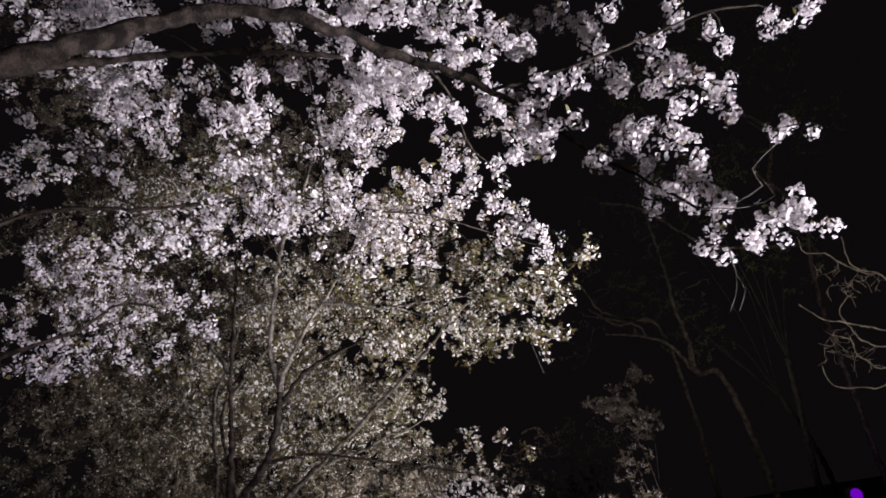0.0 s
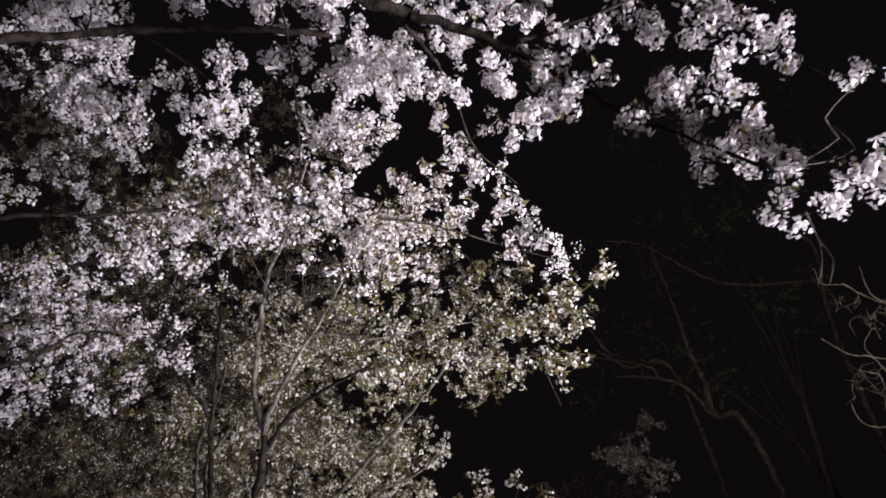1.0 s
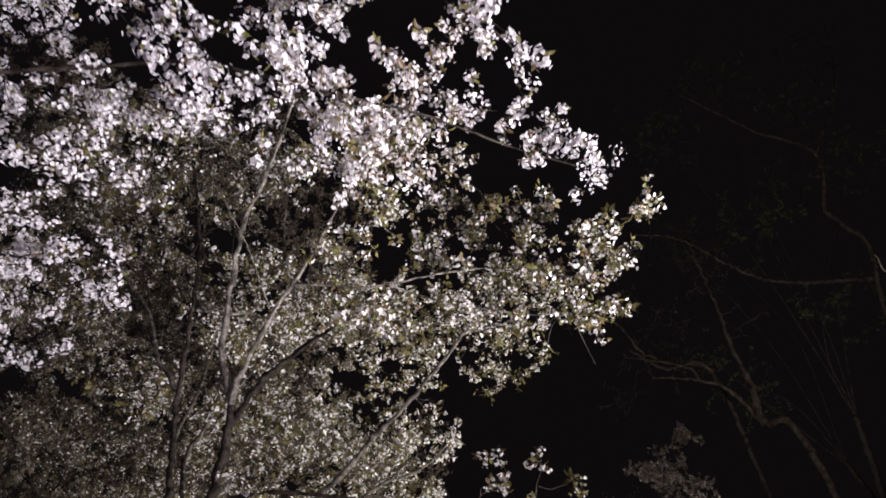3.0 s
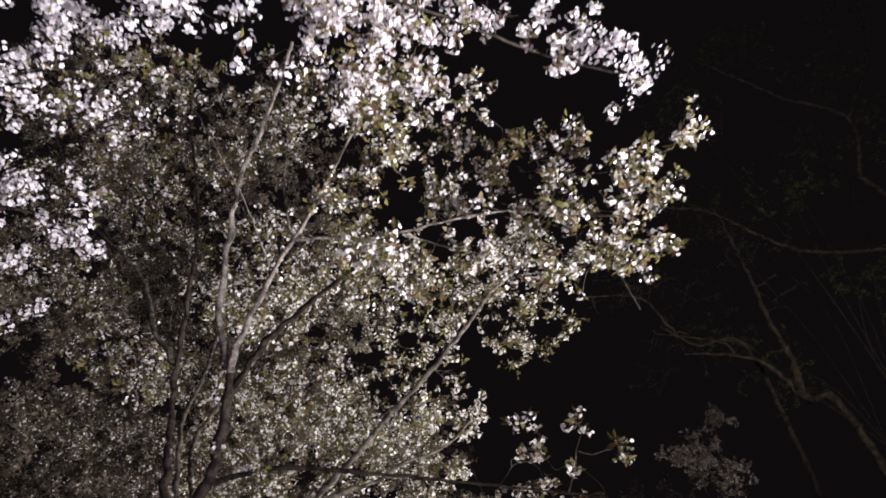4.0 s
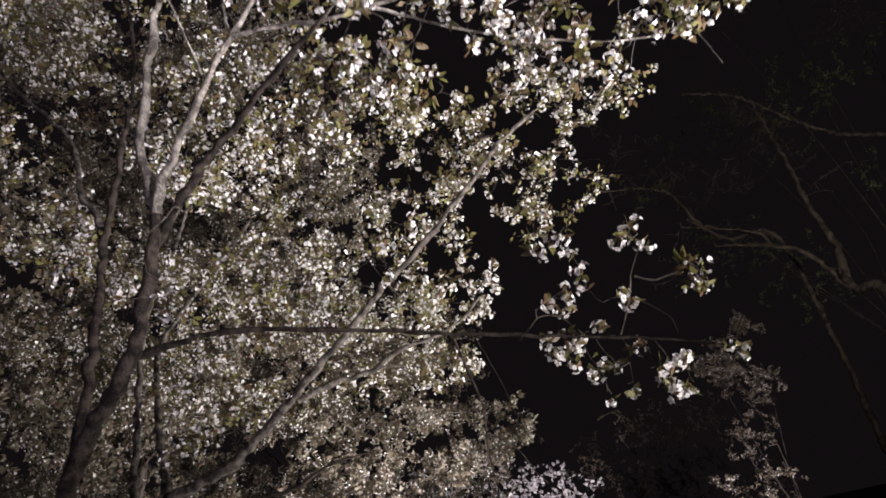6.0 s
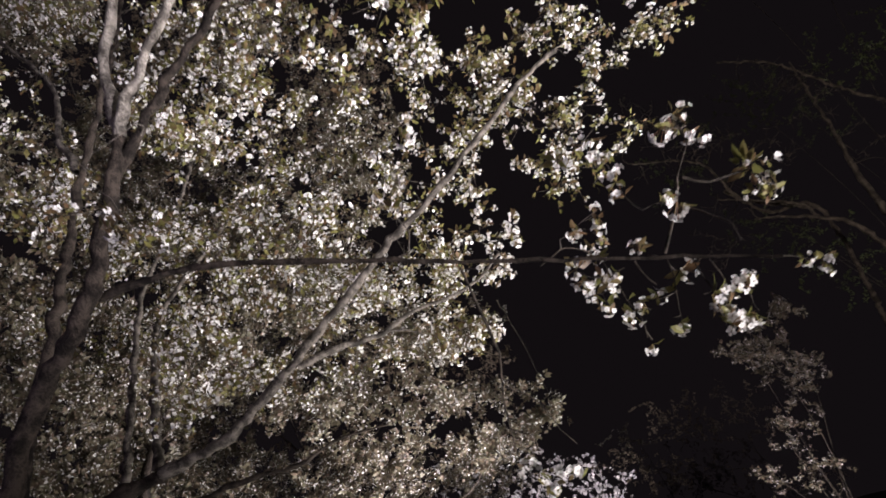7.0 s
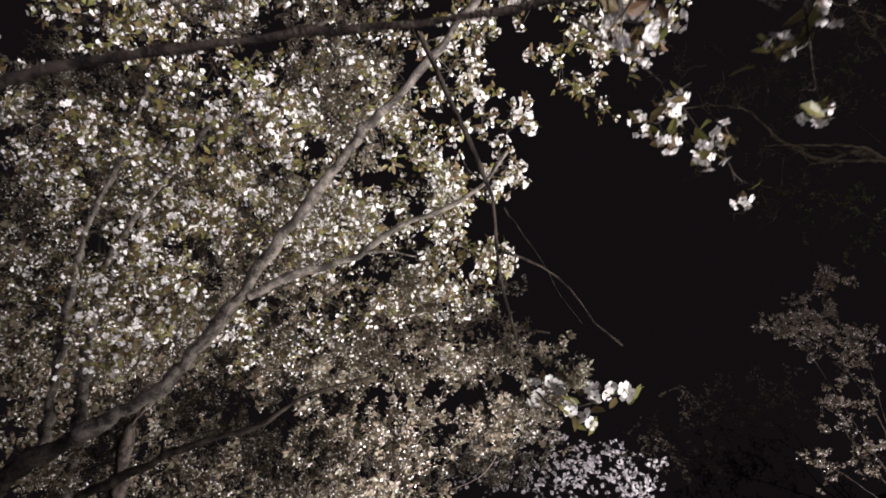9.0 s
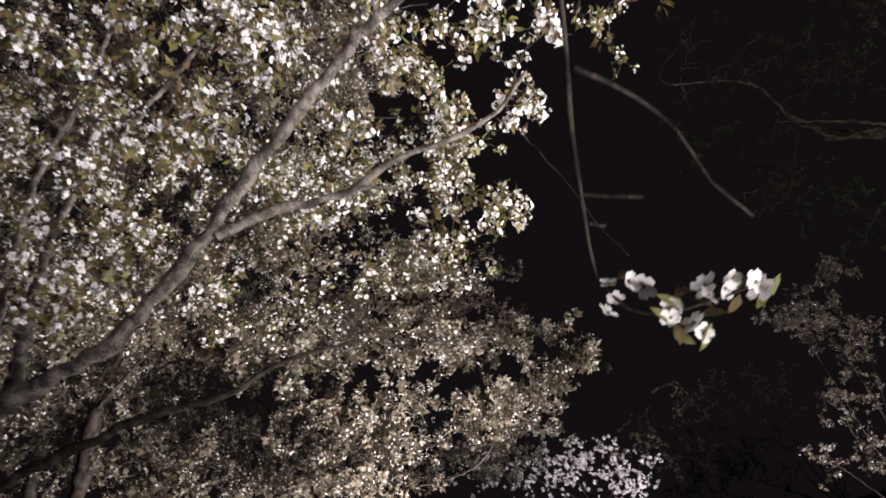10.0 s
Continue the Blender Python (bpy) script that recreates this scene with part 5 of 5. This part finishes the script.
tall = Tree("bare_tree", (12.50, 19.00, 1.50), 73, BARE_BARK, "bare grey tree with crooked limbs on the bank", "tree", "trees on the bank")
tall.limb("trunk", [(12.50, 19.00, 1.30), (11.11, 18.00, 9.03), (11.03, 17.50, 11.67), (10.53, 17.30, 12.29), (9.89, 17.00, 12.65)], 0.1, 0.06, 8, True, 0.15, 0.45)
tall.limb("limb", [(9.89, 17.00, 12.65), (10.26, 17.00, 14.72), (8.76, 17.00, 15.65), (7.60, 17.00, 16.62), (6.69, 17.00, 17.39)], 0.08, 0.02, 8, True, 0.15, 0.45)
tall.limb("limb", [(10.26, 17.00, 14.72), (11.86, 17.20, 17.78), (12.75, 17.50, 21.57)], 0.05, 0.015, 8, True, 0.15, 0.45)
tall.limb("limb", [(10.73, 17.50, 10.77), (7.80, 17.00, 10.47), (5.77, 16.80, 11.58), (4.54, 16.60, 11.63)], 0.07, 0.02, 8, True, 0.15, 0.45)
tall.puff((7.81, 17.00, 17.63), (1.4, 0.8, 1), 56)
tall.puff((6.06, 17.00, 14.76), (1, 0.8, 0.8), 31)
tall.puff((11.50, 17.30, 19.54), (1.5, 0.8, 1.2), 56)
tall.puff((8.66, 17.00, 13.88), (1, 0.8, 0.7), 31)
tall.puff((5.78, 17.00, 11.35), (1, 0.6, 0.5), 20)
tall.grow(side=3.0, droop=0.0, sides=3, stout=2.6)

twiggy = Tree("bare_tree", (11.50, 14.00, 1.00), 79, LIT_BARE_BARK, "bare tree with long curving twigs on bank, bark painted as lit", "tree", "trees on the bank")
twiggy.limb("trunk", [(11.50, 14.00, 0.80), (10.40, 13.50, 4.97), (10.25, 13.30, 6.36)], 0.12, 0.06, 8, True, 0.15, 0.45)
twiggy.limb("limb", [(10.25, 13.30, 6.36), (9.73, 13.20, 7.69), (9.30, 13.20, 7.83), (8.77, 13.20, 8.13), (8.55, 13.20, 8.32), (8.09, 13.20, 8.34), (8.03, 13.20, 8.73)], 0.032, 0.01, 8, True, 0.15, 0.45)
twiggy.limb("limb", [(10.25, 13.30, 6.36), (9.73, 13.20, 7.69), (9.22, 13.20, 7.92), (9.03, 13.20, 8.14), (9.03, 13.20, 8.74)], 0.032, 0.01, 8, True, 0.15, 0.45)
twiggy.limb("limb", [(10.25, 13.30, 6.36), (9.38, 13.20, 6.50), (8.90, 13.20, 6.60), (8.44, 13.20, 6.70), (8.10, 13.20, 6.75), (7.68, 13.20, 7.07)], 0.032, 0.01, 8, True, 0.15, 0.45)
twiggy.limb("limb", [(10.25, 13.30, 6.36), (9.27, 13.20, 6.14), (8.82, 13.20, 6.28), (8.65, 13.20, 6.55), (8.50, 13.20, 6.92), (8.81, 13.20, 7.30)], 0.032, 0.01, 8, True, 0.15, 0.45)
twiggy.limb("limb", [(10.25, 13.30, 6.36), (9.14, 13.20, 5.69), (8.79, 13.20, 5.83), (8.60, 13.20, 6.01), (8.58, 13.20, 6.28), (8.22, 13.20, 6.39)], 0.032, 0.01, 8, True, 0.15, 0.45)
twiggy.limb("limb", [(10.25, 13.30, 6.36), (9.03, 13.20, 5.34), (8.58, 13.20, 5.27), (8.06, 13.20, 5.27), (7.87, 13.20, 5.43), (7.84, 13.20, 5.72)], 0.032, 0.01, 8, True, 0.15, 0.45)
twiggy.puff((8.86, 13.20, 7.61), (0.7, 0.4, 0.5), 26)
twiggy.puff((8.45, 13.20, 6.06), (0.6, 0.4, 0.5), 24)
twiggy.grow(side=3.0, droop=0.0, sides=3, stout=2.6)

wide = Tree("bare_tree", (7.80, 18.80, 0.10), 83, BARE_BARK, "bare grey tree with crooked limbs on the bank", "tree", "trees on the bank")
wide.limb("trunk", [(7.80, 18.80, -0.10), (7.30, 18.50, 4.00), (6.60, 17.90, 6.90), (5.76, 17.00, 8.10), (4.65, 16.50, 7.81), (3.81, 16.00, 8.02)], 0.12, 0.03, 8, True, 0.15, 0.45)
wide.limb("limb", [(5.76, 17.00, 8.10), (4.29, 16.60, 8.21), (3.58, 16.30, 8.89), (2.19, 16.00, 8.83)], 0.05, 0.015, 8, True, 0.15, 0.45)
wide.puff((3.28, 16.00, 9.02), (1.2, 0.7, 0.6), 30)
wide.puff((2.55, 16.00, 9.89), (1, 0.7, 0.5), 20)
wide.puff((4.78, 16.50, 9.25), (1, 0.7, 0.6), 22)
wide.puff((3.45, 16.00, 6.83), (0.8, 0.6, 0.4), 14)
wide.grow(side=3.0, droop=0.0, sides=3, stout=2.6)

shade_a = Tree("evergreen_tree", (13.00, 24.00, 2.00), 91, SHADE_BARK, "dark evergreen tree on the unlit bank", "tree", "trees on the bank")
shade_a.limb("trunk", [(13.00, 24.00, 1.90), (12.91, 23.85, 5.60), (12.69, 23.50, 9.20)], 0.14, 0.1, 12, False)
shade_a.limb("limb", [(12.69, 23.50, 9.20), (11.20, 23.27, 13.97), (9.23, 22.70, 18.31), (7.60, 22.00, 20.67)], 0.032, 0.007, 8)
shade_a.limb("limb", [(12.69, 23.50, 9.20), (11.32, 22.75, 15.46), (10.91, 22.40, 21.38), (10.57, 22.00, 24.02)], 0.032, 0.007, 8)
shade_a.limb("limb", [(12.69, 23.50, 9.20), (13.33, 22.81, 15.41), (13.55, 22.70, 19.40), (13.72, 22.00, 22.22)], 0.032, 0.007, 8)
shade_a.limb("limb", [(12.69, 23.50, 9.20), (12.51, 23.20, 12.21), (11.70, 22.60, 14.87), (11.08, 22.00, 16.33)], 0.032, 0.007, 8)
shade_a.limb("limb", [(12.69, 23.50, 9.20), (13.33, 22.98, 14.28), (14.25, 22.37, 17.52), (15.03, 22.00, 19.07)], 0.032, 0.007, 8)
shade_a.limb("limb", [(12.69, 23.50, 9.20), (12.38, 23.48, 10.45), (12.07, 22.40, 12.36), (12.57, 22.00, 12.53)], 0.032, 0.007, 8)
shade_a.puff((7.60, 22.00, 20.67), (2, 1.5, 1.2), 40)
shade_a.puff((10.57, 22.00, 24.02), (2, 1.5, 1.2), 40)
shade_a.puff((13.72, 22.00, 22.22), (2, 1.5, 1.4), 40)
shade_a.puff((11.08, 22.00, 16.33), (2, 1.5, 1.2), 40)
shade_a.puff((15.03, 22.00, 19.07), (2, 1.5, 1.5), 40)
shade_a.puff((12.57, 22.00, 12.53), (2, 1.5, 1.2), 36)
shade_a.grow(gap=0.16, bare=0.15, side=1.5, droop=0.1, sides=3)
shade_a.bloom("leaves", "small dark leaves", "leafy", [EVERGREEN, EVERGREEN, STALK], 0)

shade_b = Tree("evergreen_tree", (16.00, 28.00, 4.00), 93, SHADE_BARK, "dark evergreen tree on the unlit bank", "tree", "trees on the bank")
shade_b.limb("trunk", [(16.00, 28.00, 3.90), (15.48, 27.93, 6.44), (14.26, 27.75, 8.88)], 0.14, 0.1, 12, False)
shade_b.limb("limb", [(14.26, 27.75, 8.88), (13.66, 27.28, 13.58), (12.43, 27.44, 16.40), (11.15, 27.00, 18.55)], 0.032, 0.007, 8)
shade_b.limb("limb", [(14.26, 27.75, 8.88), (13.05, 27.45, 10.74), (11.80, 27.11, 11.48), (10.43, 27.00, 11.61)], 0.032, 0.007, 8)
shade_b.limb("limb", [(14.26, 27.75, 8.88), (12.91, 27.68, 13.21), (10.73, 27.34, 16.89), (8.74, 27.00, 18.94)], 0.032, 0.007, 8)
shade_b.limb("limb", [(14.26, 27.75, 8.88), (11.55, 27.96, 11.69), (8.43, 27.14, 14.81), (6.14, 27.00, 15.67)], 0.032, 0.007, 8)
shade_b.limb("limb", [(14.26, 27.75, 8.88), (12.51, 27.87, 10.73), (10.34, 26.88, 12.12), (8.69, 27.00, 13.27)], 0.032, 0.007, 8)
shade_b.puff((11.15, 27.00, 18.55), (2.5, 2, 1.8), 44)
shade_b.puff((8.74, 27.00, 18.94), (2.2, 2, 1.4), 40)
shade_b.puff((10.43, 27.00, 11.61), (2.5, 2, 1.8), 40)
shade_b.puff((6.14, 27.00, 15.67), (2, 2, 1), 24)
shade_b.puff((8.69, 27.00, 13.27), (2, 2, 1.2), 30)
shade_b.grow(gap=0.16, bare=0.15, side=1.5, droop=0.1, sides=3)
shade_b.bloom("leaves", "small dark leaves", "leafy", [EVERGREEN, EVERGREEN, STALK], 0)

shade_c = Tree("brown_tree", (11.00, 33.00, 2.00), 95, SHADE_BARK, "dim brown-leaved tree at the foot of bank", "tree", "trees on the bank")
shade_c.limb("trunk", [(11.00, 33.00, 1.90), (10.66, 32.92, 2.90), (9.85, 32.75, 3.80)], 0.14, 0.1, 12, False)
shade_c.limb("limb", [(9.85, 32.75, 3.80), (8.49, 32.45, 6.09), (7.07, 32.11, 7.16), (5.51, 32.00, 7.47)], 0.032, 0.007, 8)
shade_c.limb("limb", [(9.85, 32.75, 3.80), (8.88, 32.96, 5.34), (7.78, 32.14, 7.48), (7.50, 32.00, 7.78)], 0.032, 0.007, 8)
shade_c.limb("limb", [(9.85, 32.75, 3.80), (9.30, 32.15, 4.36), (9.57, 32.39, 4.82), (9.10, 32.00, 4.67)], 0.032, 0.007, 8)
shade_c.limb("limb", [(9.85, 32.75, 3.80), (8.74, 32.39, 4.58), (7.60, 31.74, 5.67), (6.07, 32.00, 5.50)], 0.032, 0.007, 8)
shade_c.limb("limb", [(9.85, 32.75, 3.80), (7.99, 32.87, 4.64), (5.68, 31.88, 5.25), (3.89, 32.00, 5.96)], 0.032, 0.007, 8)
shade_c.puff((5.51, 32.00, 7.47), (2.5, 2, 1), 40)
shade_c.puff((7.50, 32.00, 7.78), (2.5, 2, 1.4), 44)
shade_c.puff((3.89, 32.00, 5.96), (2, 2, 1), 30)
shade_c.puff((9.10, 32.00, 4.67), (2.4, 2, 1.2), 30)
shade_c.puff((6.07, 32.00, 5.50), (2.4, 2, 1), 30)
shade_c.grow(gap=0.16, bare=0.15, side=1.5, droop=0.1, sides=3)
shade_c.bloom("leaves", "small dark leaves", "leafy", [BROWN_LEAF, BROWN_LEAF, STALK], 0)


# ---- a made-up lamp that stands for a violet glow on the far bank ----
def violet_lamp(at):
    m, nodes, links, bsdf = material("violet_glow")
    bsdf.inputs["Base Color"].default_value = (0.01, 0.01, 0.012, 1)
    bsdf.inputs["Emission Color"].default_value = (0.26, 0.0, 0.9, 1)
    bsdf.inputs["Emission Strength"].default_value = 0.75
    case = material("lamp_case")[0]
    case.node_tree.nodes["Principled BSDF"].inputs["Base Color"].default_value = (0.03, 0.03, 0.035, 1)
    ob = tagged(new("made_up_lamp"), "made-up violet lamp on a post, for a glow on bank", "lamp")
    ob.location = at
    def part(name, mat, build):
        bm = bmesh.new()
        build(bm)
        me = bpy.data.meshes.new(name)
        bm.to_mesh(me)
        bm.free()
        me.materials.append(mat)
        child = new(name, me)
        child.parent = ob
    def box(w, d, h, x, y, z, bevel):
        def build(bm):
            bmesh.ops.create_cube(bm, size=1, matrix=Matrix.Translation((x, y, z)) @ Matrix.Diagonal((w, d, h, 1)))
            bmesh.ops.bevel(bm, geom=bm.edges[:], offset=bevel, segments=2, affect="EDGES")
        return build
    # post, housing and bracket are invented; only violet-lit growth is known here
    part("post", case, lambda bm: bmesh.ops.create_cone(bm, segments=12, radius1=0.05, radius2=0.05, depth=3.0, cap_ends=True, matrix=Matrix.Translation((0, 0, 1.45))))
    part("housing", case, box(0.36, 0.16, 0.32, 0, 0.1, 3.15, 0.03))
    part("lens", m, lambda bm: bmesh.ops.create_cone(bm, segments=20, radius1=0.12, radius2=0.14, depth=0.03, cap_ends=True, matrix=Matrix.Translation((0, 0.005, 3.15)) @ Matrix.Rotation(radians(90), 4, "X")))
    part("bracket", case, box(0.34, 0.03, 0.05, 0, 0.12, 3.01, 0.008))


violet_lamp((9.50, 16.00, height(9.50, 16.00)))
